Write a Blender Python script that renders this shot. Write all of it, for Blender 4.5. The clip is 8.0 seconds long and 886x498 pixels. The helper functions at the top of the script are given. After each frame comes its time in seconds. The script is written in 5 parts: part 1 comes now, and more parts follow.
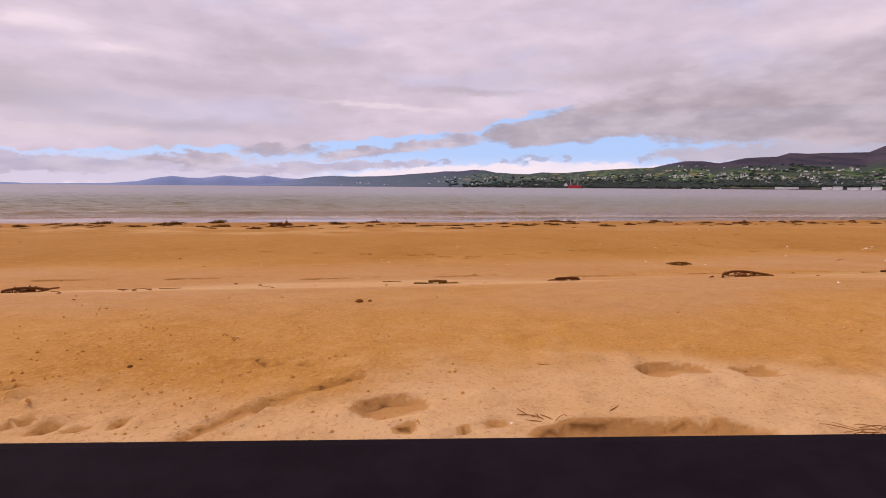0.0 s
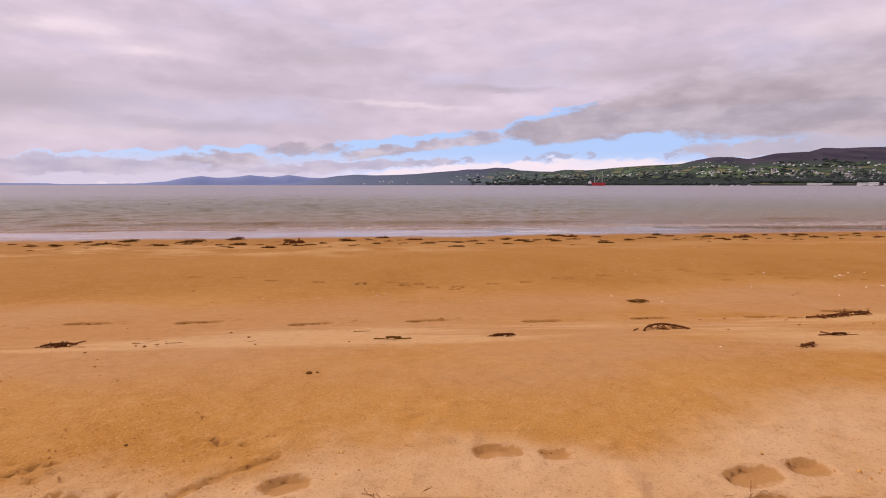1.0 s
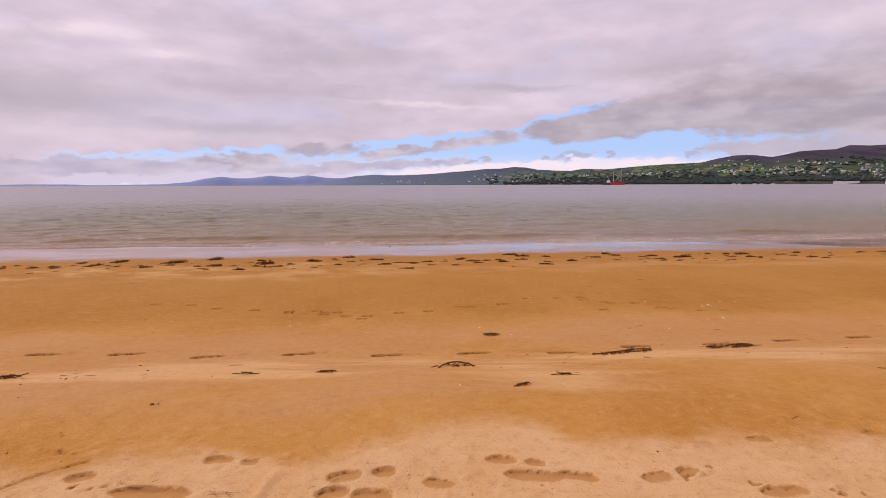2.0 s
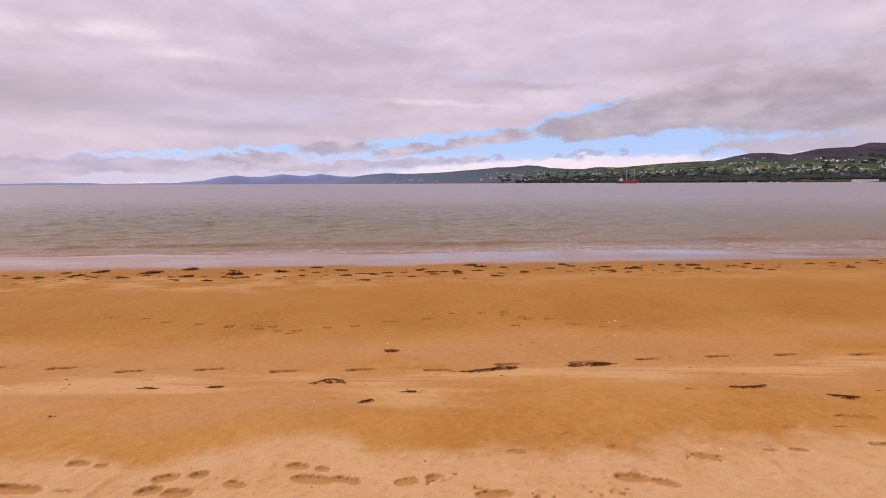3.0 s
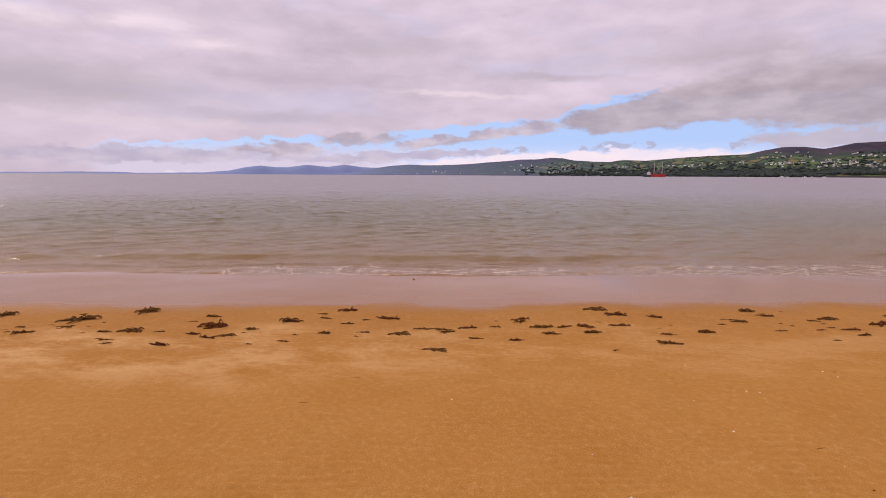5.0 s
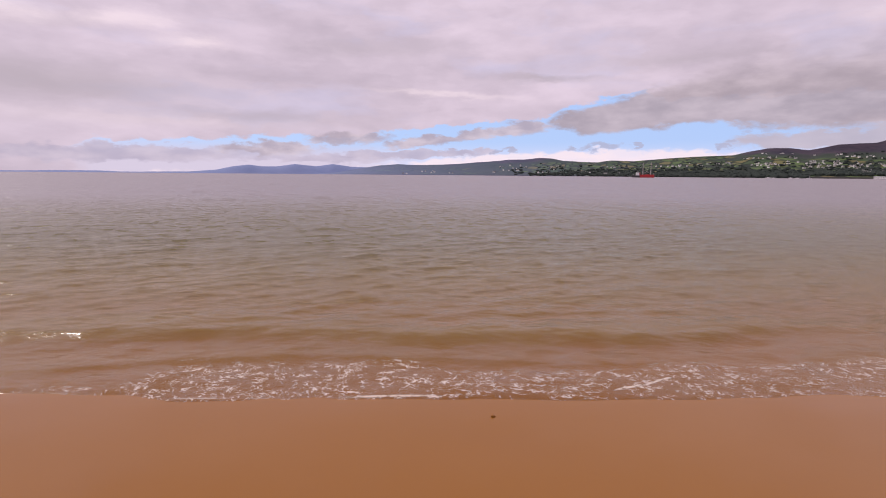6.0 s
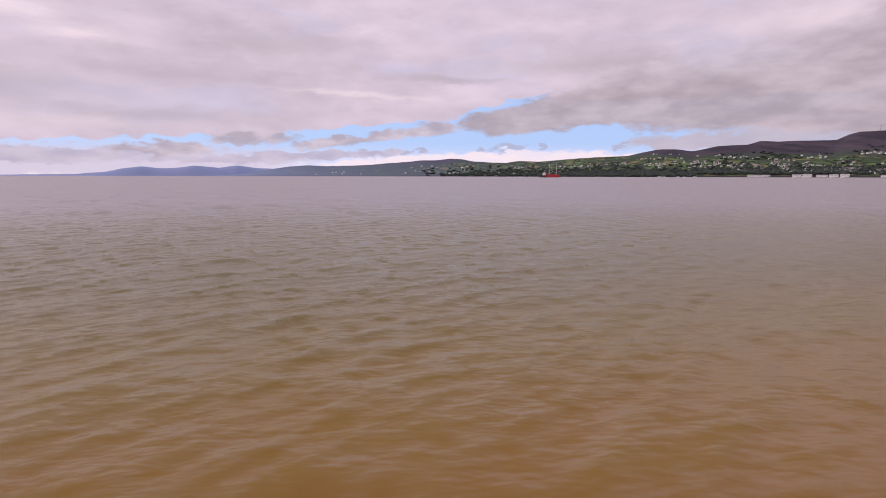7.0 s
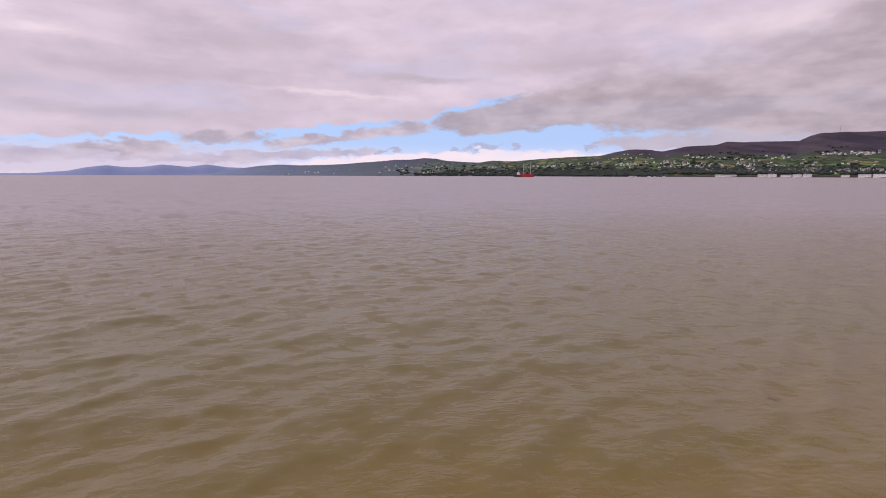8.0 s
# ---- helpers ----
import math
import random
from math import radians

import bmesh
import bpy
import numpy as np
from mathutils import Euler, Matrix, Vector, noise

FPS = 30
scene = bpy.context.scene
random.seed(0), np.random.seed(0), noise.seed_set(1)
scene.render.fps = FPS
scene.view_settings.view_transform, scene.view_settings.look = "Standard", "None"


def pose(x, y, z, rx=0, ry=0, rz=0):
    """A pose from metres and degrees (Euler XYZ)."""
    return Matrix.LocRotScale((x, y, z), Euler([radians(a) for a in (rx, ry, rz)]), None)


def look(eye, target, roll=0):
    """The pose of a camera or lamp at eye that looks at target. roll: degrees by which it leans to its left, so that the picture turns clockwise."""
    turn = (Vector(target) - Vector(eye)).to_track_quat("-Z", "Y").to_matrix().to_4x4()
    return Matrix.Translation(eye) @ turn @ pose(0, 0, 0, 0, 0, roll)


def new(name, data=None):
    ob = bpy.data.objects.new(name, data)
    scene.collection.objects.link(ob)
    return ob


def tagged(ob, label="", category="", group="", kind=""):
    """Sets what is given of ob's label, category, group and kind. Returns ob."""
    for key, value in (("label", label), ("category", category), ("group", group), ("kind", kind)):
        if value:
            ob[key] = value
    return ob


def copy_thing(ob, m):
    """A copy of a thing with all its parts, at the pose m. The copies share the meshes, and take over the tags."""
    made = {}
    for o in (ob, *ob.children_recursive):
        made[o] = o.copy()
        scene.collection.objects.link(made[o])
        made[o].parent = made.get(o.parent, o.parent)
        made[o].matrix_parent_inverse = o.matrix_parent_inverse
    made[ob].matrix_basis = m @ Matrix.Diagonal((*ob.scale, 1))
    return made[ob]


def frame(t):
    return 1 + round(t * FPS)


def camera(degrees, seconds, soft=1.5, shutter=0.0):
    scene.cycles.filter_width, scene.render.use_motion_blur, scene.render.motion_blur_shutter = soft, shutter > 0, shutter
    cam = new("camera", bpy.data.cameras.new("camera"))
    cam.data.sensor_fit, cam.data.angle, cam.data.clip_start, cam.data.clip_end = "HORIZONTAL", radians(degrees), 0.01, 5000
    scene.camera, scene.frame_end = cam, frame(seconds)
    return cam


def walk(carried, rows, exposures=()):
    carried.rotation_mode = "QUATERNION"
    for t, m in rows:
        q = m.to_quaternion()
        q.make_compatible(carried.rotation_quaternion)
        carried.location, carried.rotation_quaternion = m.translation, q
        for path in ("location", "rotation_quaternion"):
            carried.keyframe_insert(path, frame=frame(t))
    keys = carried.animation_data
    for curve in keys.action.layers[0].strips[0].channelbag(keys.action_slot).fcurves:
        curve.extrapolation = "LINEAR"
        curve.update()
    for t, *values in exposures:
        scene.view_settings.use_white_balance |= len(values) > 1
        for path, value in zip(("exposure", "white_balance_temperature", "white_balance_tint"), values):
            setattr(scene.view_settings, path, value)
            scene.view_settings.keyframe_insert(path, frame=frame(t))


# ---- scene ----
cam = camera(78.9, 8.0, 1.0)
# seconds, then metres and degrees: a small drone lifts off a case, drifts back, then flies out over the water
walk(cam, [
    (0, pose(0, 0, 0.78, 83.43, -0.41, 0)),
    (0.3, pose(0.005, -0.006, 0.838, 83.46, -0.3, -0.13)),
    (0.5, pose(0.054, -0.071, 0.933, 83.41, -0.12, -0.18)),
    (0.8, pose(0.198, -0.239, 1.07, 83.29, -0.05, 1.42)),
    (1, pose(0.348, -0.397, 1.154, 83.23, -0.03, 2.4)),
    (1.5, pose(0.905, -0.847, 1.4, 83.13, 0.22, 2.76)),
    (1.7, pose(1.178, -0.989, 1.511, 83.2, 0.23, 3.45)),
    (2.8, pose(2.735, -1.83, 2.03, 83.1, 0.25, 5.16)),
    (3, pose(2.843, -1.748, 2.051, 83.03, 0.23, 5.56)),
    (3.5, pose(2.863, -1.224, 2.077, 82.82, 0.19, 6.06)),
    (4, pose(2.566, -0.247, 2.065, 82.44, -0.01, 6.66)),
    (4.5, pose(1.927, 1.156, 2.014, 82.16, -0.19, 7.5)),
    (4.7, pose(1.586, 1.83, 2, 82.16, -0.2, 7.75)),
    (5.8, pose(-0.36, 6.93, 2.43, 82.17, -0.45, 8.25)),
    (6, pose(-0.83, 8, 2.49, 82.15, -0.47, 6.82)),
    (6.2, pose(-1.27, 9.1, 2.55, 82.13, -0.45, 5.15)),
    (6.5, pose(-1.85, 10.8, 2.65, 82.13, -0.3, 2.5)),
    (7, pose(-2.6, 13.8, 2.8, 82.28, -0.1, -2.46)),
    (7.5, pose(-3.15, 17, 2.95, 82.31, -0.08, -4.64)),
    (8, pose(-3.5, 20.2, 3.08, 82.23, -0.16, -5.2)),
], [(0, 0.0, 6500, 18)])


# ---------------------------------------------------------------- nodes
def node(tree, kind, ins=(), **named):
    n = tree.nodes.new(kind)
    for i, v in enumerate(ins):
        if v is None:
            continue
        if isinstance(v, bpy.types.NodeSocket):
            tree.links.new(v, n.inputs[i])
        else:
            n.inputs[i].default_value = v
    for k, v in named.items():
        if isinstance(v, bpy.types.NodeSocket):
            tree.links.new(v, n.inputs[k])
        else:
            n.inputs[k].default_value = v
    return n


def calc(tree, op, a, b=None, c=None, clamp=False):
    n = tree.nodes.new("ShaderNodeMath")
    n.operation, n.use_clamp = op, clamp
    for i, v in enumerate((a, b, c)):
        if v is None:
            continue
        if isinstance(v, bpy.types.NodeSocket):
            tree.links.new(v, n.inputs[i])
        else:
            n.inputs[i].default_value = v
    return n.outputs[0]


def blend(tree, fac, a, b):
    n = tree.nodes.new("ShaderNodeMix")
    n.data_type = "RGBA"
    for i, v in ((0, fac), (6, a), (7, b)):
        if isinstance(v, bpy.types.NodeSocket):
            tree.links.new(v, n.inputs[i])
        else:
            n.inputs[i].default_value = v if i == 0 else (*v, 1)
    return n.outputs[2]


def ease(tree, v, lo, hi, out_lo=0.0, out_hi=1.0):
    n = tree.nodes.new("ShaderNodeMapRange")
    n.interpolation_type = "SMOOTHSTEP"
    tree.links.new(v, n.inputs[0])
    for i, x in enumerate((lo, hi, out_lo, out_hi)):
        n.inputs[i + 1].default_value = x
    return n.outputs[0]


def grain(tree, vec, scale, detail=4.0, rough=0.55, stretch=(1, 1, 1), shift=(0, 0, 0)):
    m = node(tree, "ShaderNodeMapping", (vec, shift, (0, 0, 0), stretch))
    n = node(tree, "ShaderNodeTexNoise", Vector=m.outputs[0], Scale=scale, Detail=detail, Roughness=rough)
    return n.outputs["Fac"]


# ---------------------------------------------------------------- sky and sun
SUN_AZ, SUN_EL = -66.0, 40.0
world = bpy.data.worlds.new("overcast_sky")
scene.world = world
world.use_nodes = True
wt = world.node_tree
for n in list(wt.nodes):
    wt.nodes.remove(n)
way = node(wt, "ShaderNodeTexCoord").outputs["Generated"]
axes = node(wt, "ShaderNodeSeparateXYZ", (way,)).outputs
azim = calc(wt, "MULTIPLY", calc(wt, "ARCTAN2", axes[0], axes[1]), 57.2958)
elev = calc(wt, "MULTIPLY", calc(wt, "ARCSINE", axes[2]), 57.2958)
flat = node(wt, "ShaderNodeCombineXYZ", (azim, elev, 0.0)).outputs[0]
curl = calc(wt, "SUBTRACT", grain(wt, flat, 1.0, 5, 0.6, (0.16, 0.55, 1)), 0.5)
curl_2 = calc(wt, "SUBTRACT", grain(wt, flat, 1.0, 5, 0.6, (0.28, 0.7, 1), (40, 11, 3)), 0.5)
curl_3 = calc(wt, "SUBTRACT", grain(wt, flat, 1.0, 5, 0.52, (0.62, 1.25, 1), (7, 23, 9)), 0.5)
rag = calc(wt, "SUBTRACT", grain(wt, flat, 1.0, 6, 0.56, (0.42, 0.95, 1), (17, 5, 2)), 0.5)
az_w = calc(wt, "MULTIPLY_ADD", curl_3, 7.0, azim)
el_w = calc(wt, "MULTIPLY_ADD", curl_3, 1.3, calc(wt, "MULTIPLY_ADD", rag, 1.7, elev))
az_deck = calc(wt, "MULTIPLY_ADD", curl_2, 7.0, azim)
el_deck = calc(wt, "MULTIPLY_ADD", curl, 2.2, elev)
warped = node(wt, "ShaderNodeCombineXYZ", (az_deck, el_deck, 0.0)).outputs[0]


def profile(pairs, top=20.0):
    """A height in degrees that follows the bearing, from a few (bearing, height) pairs."""
    n = wt.nodes.new("ShaderNodeValToRGB")
    wt.links.new(calc(wt, "MULTIPLY_ADD", azim, 0.008333, 0.5), n.inputs[0])
    ramp = n.color_ramp
    ramp.interpolation = "LINEAR"
    while len(ramp.elements) < len(pairs):
        ramp.elements.new(0.5)
    for e, (x, y) in zip(ramp.elements, pairs):
        e.position = 0.5 + x / 120
    for e, (x, y) in zip(ramp.elements, pairs):
        e.color = (y / top, y / top, y / top, 1)
    return calc(wt, "MULTIPLY", n.outputs[0], top)


def under(line, soft):
    """The sky below a ragged line."""
    return ease(wt, calc(wt, "SUBTRACT", line, el_w), -soft, soft)


def over(line, soft):
    return ease(wt, calc(wt, "SUBTRACT", el_w, line), -soft, soft)


def patch(az, el, wide, high, slope=0.0, soft=0.55, ragged=0.9):
    """A soft long patch of sky with a ragged rim, in degrees, its middle line rising by slope."""
    da = calc(wt, "SUBTRACT", az_w, az)
    de = calc(wt, "SUBTRACT", calc(wt, "SUBTRACT", el_w, el), calc(wt, "MULTIPLY", da, slope))
    q = calc(wt, "ADD", calc(wt, "POWER", calc(wt, "ABSOLUTE", calc(wt, "DIVIDE", da, wide)), 2.0),
             calc(wt, "POWER", calc(wt, "ABSOLUTE", calc(wt, "DIVIDE", de, high)), 2.0))
    q = calc(wt, "MULTIPLY_ADD", rag, ragged, q)
    return ease(wt, q, 1.0 + soft, 1.0 - soft)


def veil(az, el, wide, high, slope=0.0):
    """A wide patch of cloud with no rim at all."""
    da = calc(wt, "SUBTRACT", az_deck, az)
    de = calc(wt, "SUBTRACT", calc(wt, "SUBTRACT", el_deck, el), calc(wt, "MULTIPLY", da, slope))
    q = calc(wt, "ADD", calc(wt, "POWER", calc(wt, "ABSOLUTE", calc(wt, "DIVIDE", da, wide)), 2.0),
             calc(wt, "POWER", calc(wt, "ABSOLUTE", calc(wt, "DIVIDE", de, high)), 2.0))
    return calc(wt, "EXPONENT", calc(wt, "MULTIPLY", q, -1.0))


def join(masks):
    out = masks[0]
    for m in masks[1:]:
        out = calc(wt, "MAXIMUM", out, m)
    return out


def times(*factors):
    out = factors[0]
    for f in factors[1:]:
        out = calc(wt, "MULTIPLY", out, f)
    return out


# where the deck ends above the open strip, and the big bank of cloud that hangs over the hills
DECK_EDGE = profile([(-60, 1.0), (-43, 2.2), (-40, 2.7), (-34, 3.05), (-28, 3.4), (-21, 3.9), (-17, 3.6), (-13.5, 4.3), (-10, 4.75), (-6, 5.15), (-1, 5.5), (2.5, 5.5), (4.5, 6.3), (6, 6.95), (9.5, 7.5), (13, 8.1), (14.5, 7.4), (40, 7.0)])
BANK_LOW = profile([(-20, 9.0), (2.5, 7.0), (4.0, 5.3), (7, 4.25), (10.5, 4.3), (14.5, 4.75), (17.5, 5.2), (20, 5.0), (23.5, 4.45), (31, 4.3), (45, 3.0), (58, 2.0)])
BANK_TOP = profile([(-20, 2.0), (3.0, 5.4), (5.0, 6.3), (10, 7.2), (15, 8.7), (20, 10.1), (26, 11.0), (32, 11.5), (38, 12.0), (42, 16.0), (58, 19.0)])
BANK_SOFT = profile([(-20, 0.3), (6, 0.35), (13, 0.5), (18, 1.6), (26, 3.2), (36, 3.6), (58, 5.0)])
bank = times(over(BANK_LOW, 0.32), ease(wt, calc(wt, "DIVIDE", calc(wt, "SUBTRACT", BANK_TOP, el_w), BANK_SOFT), -0.6, 1.0), ease(wt, az_w, 2.9, 5.2))
shelf = join([patch(29.5, 3.35, 8.2, 0.85, 0.02, 0.4, 0.8), times(patch(44, 4.2, 14.0, 2.2, 0.0, 0.7), 0.9)])
gap = times(under(DECK_EDGE, 0.16), ease(wt, az_w, -43.0, -38.5))
puffs = join([patch(-24.6, 2.5, 4.8, 0.62, 0.01, 0.6, 1.2), patch(-16.6, 3.65, 4.2, 0.58, 0.02, 0.65, 1.2), patch(-8.6, 3.45, 4.8, 0.50, 0.11, 0.6, 1.2), patch(-3.4, 4.15, 2.8, 0.42, 0.12, 0.6, 1.2), patch(1.2, 4.75, 3.3, 0.66, 0.10, 0.6, 1.2)])
low = join([patch(-9.8, 2.15, 9.0, 0.42, 0.035, 0.5, 1.0), patch(-37.5, 1.75, 11.0, 0.72, 0.01, 0.6, 0.8), times(patch(-19.0, 1.65, 8.0, 0.45, 0.0, 0.8), 0.8)])
dots = join([patch(6.4, 2.75, 1.0, 0.26, 0.05, 0.6, 1.0), patch(9.4, 3.0, 1.7, 0.36, 0.04, 0.6, 1.0), patch(12.6, 3.05, 0.75, 0.28, 0.0, 0.6, 1.0), patch(20.2, 2.95, 0.8, 0.28, 0.05, 0.7, 1.0), patch(-1.0, 2.5, 1.0, 0.25, 0.0, 0.7, 1.0), times(patch(23.5, 4.2, 1.0, 0.25, 0.0, 0.8, 1.0), 0.7)])
GLOW_TOP = profile([(-60, 0.0), (-20, 0.0), (-13, 0.8), (-7, 1.6), (-2, 2.25), (4, 2.35), (9, 2.6), (12, 2.55), (18, 2.45), (22, 2.2), (26, 2.3), (31, 2.4), (40, 1.0)])
glow = under(GLOW_TOP, 0.28)
greys = join([veil(-43.0, 7.6, 13.0, 1.9, -0.02), times(veil(-26.0, 5.7, 9.0, 0.8, -0.035), 0.7), times(veil(3.4, 9.7, 5.0, 0.4, -0.02), 0.85), times(veil(16.0, 10.9, 9.0, 0.7, 0.02), 0.6), times(veil(-14.0, 12.5, 8.0, 0.8, 0.02), 0.5)])
shine = join([veil(-36.5, 13.2, 4.0, 0.6, 0.05), veil(-31.0, 12.0, 3.0, 0.5, -0.06), veil(-45.0, 12.8, 4.0, 0.8), times(veil(-7.0, 8.1, 6.5, 0.25, -0.055), 0.8), times(veil(-36.0, 4.8, 12.0, 0.7), 0.5), times(veil(36.0, 13.2, 7.0, 0.9, 0.02), 0.8)])
bands = grain(wt, warped, 1.0, 3, 0.5, (0.050, 0.17, 1), (3.3, 1.7, 0))
wisps = grain(wt, warped, 1.0, 3, 0.5, (0.12, 0.36, 1), (9, 2, 5))
tufts = grain(wt, flat, 1.0, 4, 0.52, (0.25, 0.62, 1), (2, 8, 1))
tone = calc(wt, "ADD", calc(wt, "MULTIPLY", ease(wt, bands, 0.34, 0.64), 0.36),
            calc(wt, "ADD", calc(wt, "MULTIPLY", ease(wt, wisps, 0.3, 0.7), 0.36), calc(wt, "MULTIPLY", ease(wt, tufts, 0.28, 0.72), 0.28)))
CLOUD_LIGHT, CLOUD_GREY = (0.765, 0.66, 0.75), (0.54, 0.468, 0.54)
deck = blend(wt, tone, CLOUD_GREY, CLOUD_LIGHT)
thin = ease(wt, grain(wt, warped, 1.0, 4, 0.55, (0.06, 0.22, 1), (31, 7, 2)), 0.50, 0.68)
deck = blend(wt, calc(wt, "MULTIPLY", thin, 0.40), deck, (0.57, 0.58, 0.78))   # the deck thins and the blue shows through
deck = blend(wt, calc(wt, "MULTIPLY", shine, 0.55), deck, (0.96, 0.83, 0.85))
deck = blend(wt, calc(wt, "MULTIPLY", greys, 0.78), deck, (0.47, 0.415, 0.455))
puff_col = blend(wt, ease(wt, calc(wt, "MULTIPLY_ADD", rag, 0.8, tufts), 0.3, 0.75), (0.45, 0.395, 0.46), (0.66, 0.58, 0.63))
low_col = blend(wt, ease(wt, tufts, 0.3, 0.7), (0.47, 0.43, 0.54), (0.63, 0.565, 0.65))
dot_col = (0.44, 0.45, 0.58)
bank_col = blend(wt, ease(wt, calc(wt, "MULTIPLY_ADD", wisps, 0.6, calc(wt, "MULTIPLY", tufts, 0.6)), 0.42, 0.82), (0.405, 0.35, 0.39), (0.60, 0.52, 0.56))
sky = wt.nodes.new("ShaderNodeTexSky")
sky.sky_type, sky.sun_disc = "NISHITA", False
sky.sun_elevation, sky.sun_rotation = radians(SUN_EL), radians(SUN_AZ)
sky.air_density, sky.dust_density, sky.ozone_density = 1.0, 0.6, 1.5
wt.links.new(way, sky.inputs[0])
lit = node(wt, "ShaderNodeVectorMath", (sky.outputs[0],))
lit.operation = "SCALE"
lit.inputs["Scale"].default_value = 0.07
clear_sky = blend(wt, 0.75, lit.outputs[0], (0.49, 0.71, 1.13))
haze_low = ease(wt, elev, 3.6, 1.3)
open_sky = blend(wt, calc(wt, "MULTIPLY", haze_low, ease(wt, azim, -8.0, -16.0, 0.55, 0.95)), clear_sky, blend(wt, ease(wt, azim, -8.0, -18.0), (0.80, 0.80, 0.95), (0.69, 0.63, 0.74)))
open_sky = blend(wt, calc(wt, "MULTIPLY", glow, calc(wt, "MULTIPLY_ADD", tufts, 0.7, 0.45), clamp=True), open_sky, (0.97, 0.84, 0.86))
full = blend(wt, gap, deck, open_sky)
full = blend(wt, times(low, 0.85), full, low_col)
full = blend(wt, times(puffs, 0.92), full, puff_col)
full = blend(wt, times(dots, 0.75), full, dot_col)
full = blend(wt, times(shelf, 0.85), full, blend(wt, tufts, (0.42, 0.38, 0.44), (0.66, 0.58, 0.62)))
full = blend(wt, times(bank, 0.94), full, bank_col)
back = node(wt, "ShaderNodeBackground", (full, 1.0))
wt.links.new(back.outputs[0], node(wt, "ShaderNodeOutputWorld").inputs[0])

sun = new("sun", bpy.data.lights.new("sun", "SUN"))
sun.data.energy, sun.data.angle, sun.data.color = 2.0, radians(8), (1.0, 0.93, 0.84)
a, e = radians(SUN_AZ), radians(SUN_EL)
sun.matrix_world = look((80 * math.sin(a) * math.cos(e), 80 * math.cos(a) * math.cos(e), 80 * math.sin(e)), (0, 0, 0))


# ---------------------------------------------------------------- materials
def material(name):
    m = bpy.data.materials.new(name)
    m.use_nodes = True
    return m, m.node_tree, m.node_tree.nodes["Principled BSDF"]


def plain(name, low, high, scale, rough=0.7, bump=0.0, metal=0.0, bump_size=0.01):
    """Two tones mixed by noise, with a little relief; pieces differ a little from one another."""
    m, t, b = material(name)
    at = node(t, "ShaderNodeTexCoord").outputs["Object"]
    f = grain(t, at, scale, 5, 0.6)
    g = grain(t, at, scale * 6, 3, 0.6)
    each = node(t, "ShaderNodeObjectInfo").outputs["Random"]
    mix = calc(t, "ADD", calc(t, "MULTIPLY", ease(t, f, 0.3, 0.7), 0.6), calc(t, "MULTIPLY", each, 0.4))
    t.links.new(blend(t, mix, low, high), b.inputs["Base Color"])
    b.inputs["Roughness"].default_value, b.inputs["Metallic"].default_value = rough, metal
    b.inputs["Specular IOR Level"].default_value = 0.03 if rough > 0.65 else 0.5
    if bump:
        n = node(t, "ShaderNodeBump", Strength=bump, Distance=bump_size, Height=g)
        t.links.new(n.outputs[0], b.inputs["Normal"])
    return m


# sand: damp orange, dry pale crust in patches and drift lines, wet and glossy down by the water
SAND, t, b = material("beach_sand")
at = node(t, "ShaderNodeTexCoord").outputs["Object"]
su = node(t, "ShaderNodeAttribute")
su.attribute_name = "shore"
along, down, dug_shade = node(t, "ShaderNodeSeparateXYZ", (su.outputs["Vector"],)).outputs
broad = grain(t, at, 0.55, 5, 0.55)
mottle = grain(t, at, 3.5, 6, 0.65)
speck = grain(t, at, 125.0, 4, 0.8)
flecks = node(t, "ShaderNodeTexVoronoi", Vector=at, Scale=95.0).outputs["Distance"]
wave = calc(t, "MULTIPLY", calc(t, "SUBTRACT", grain(t, at, 0.75, 5, 0.62), 0.5), 2.0)
s_w = calc(t, "ADD", down, wave)
shift = calc(t, "MULTIPLY", calc(t, "SUBTRACT", grain(t, at, 0.62, 6, 0.6, (1, 1, 1), (13, 4, 0)), 0.5), 2.1)
near_dry = ease(t, calc(t, "ADD", calc(t, "ADD", shift, down), calc(t, "ADD", ease(t, along, -0.3, 0.7, 0.24, -0.24), ease(t, along, 1.7, 2.8, 0.0, 0.36))), 1.16, 0.84)
tongue = node(t, "ShaderNodeVectorMath", (node(t, "ShaderNodeMapping", (at, (-1.55, -2.1, 0), (0, 0, 0), (1.0, 2.1, 0))).outputs[0],))
tongue.operation = "LENGTH"
near_dry = calc(t, "MAXIMUM", near_dry, ease(t, calc(t, "MULTIPLY_ADD", shift, 0.5, tongue.outputs["Value"]), 0.95, 0.55))
fine = calc(t, "MULTIPLY", calc(t, "SUBTRACT", grain(t, at, 2.2, 5, 0.6, (0.35, 1.3, 1)), 0.5), 1.3)
s_f = calc(t, "ADD", down, fine)
streak = grain(t, at, 1.6, 5, 0.6, (0.30, 2.2, 1), (4, 1, 0))
band = calc(t, "MULTIPLY", ease(t, s_f, 1.95, 2.25), ease(t, s_f, 2.85, 2.5))
lens = node(t, "ShaderNodeVectorMath", (node(t, "ShaderNodeMapping", (at, (-2.05, -4.4, 0), (0, 0, 0), (0.95, 1.9, 0))).outputs[0],))
lens.operation = "LENGTH"
spill = ease(t, calc(t, "MULTIPLY_ADD", fine, 1.6, lens.outputs["Value"]), 0.72, 0.10)
drift = calc(t, "MAXIMUM", calc(t, "MULTIPLY", band, ease(t, streak, 0.42, 0.54)), spill)
damp = blend(t, ease(t, broad, 0.35, 0.68), (0.465, 0.206, 0.037), (0.545, 0.264, 0.060))
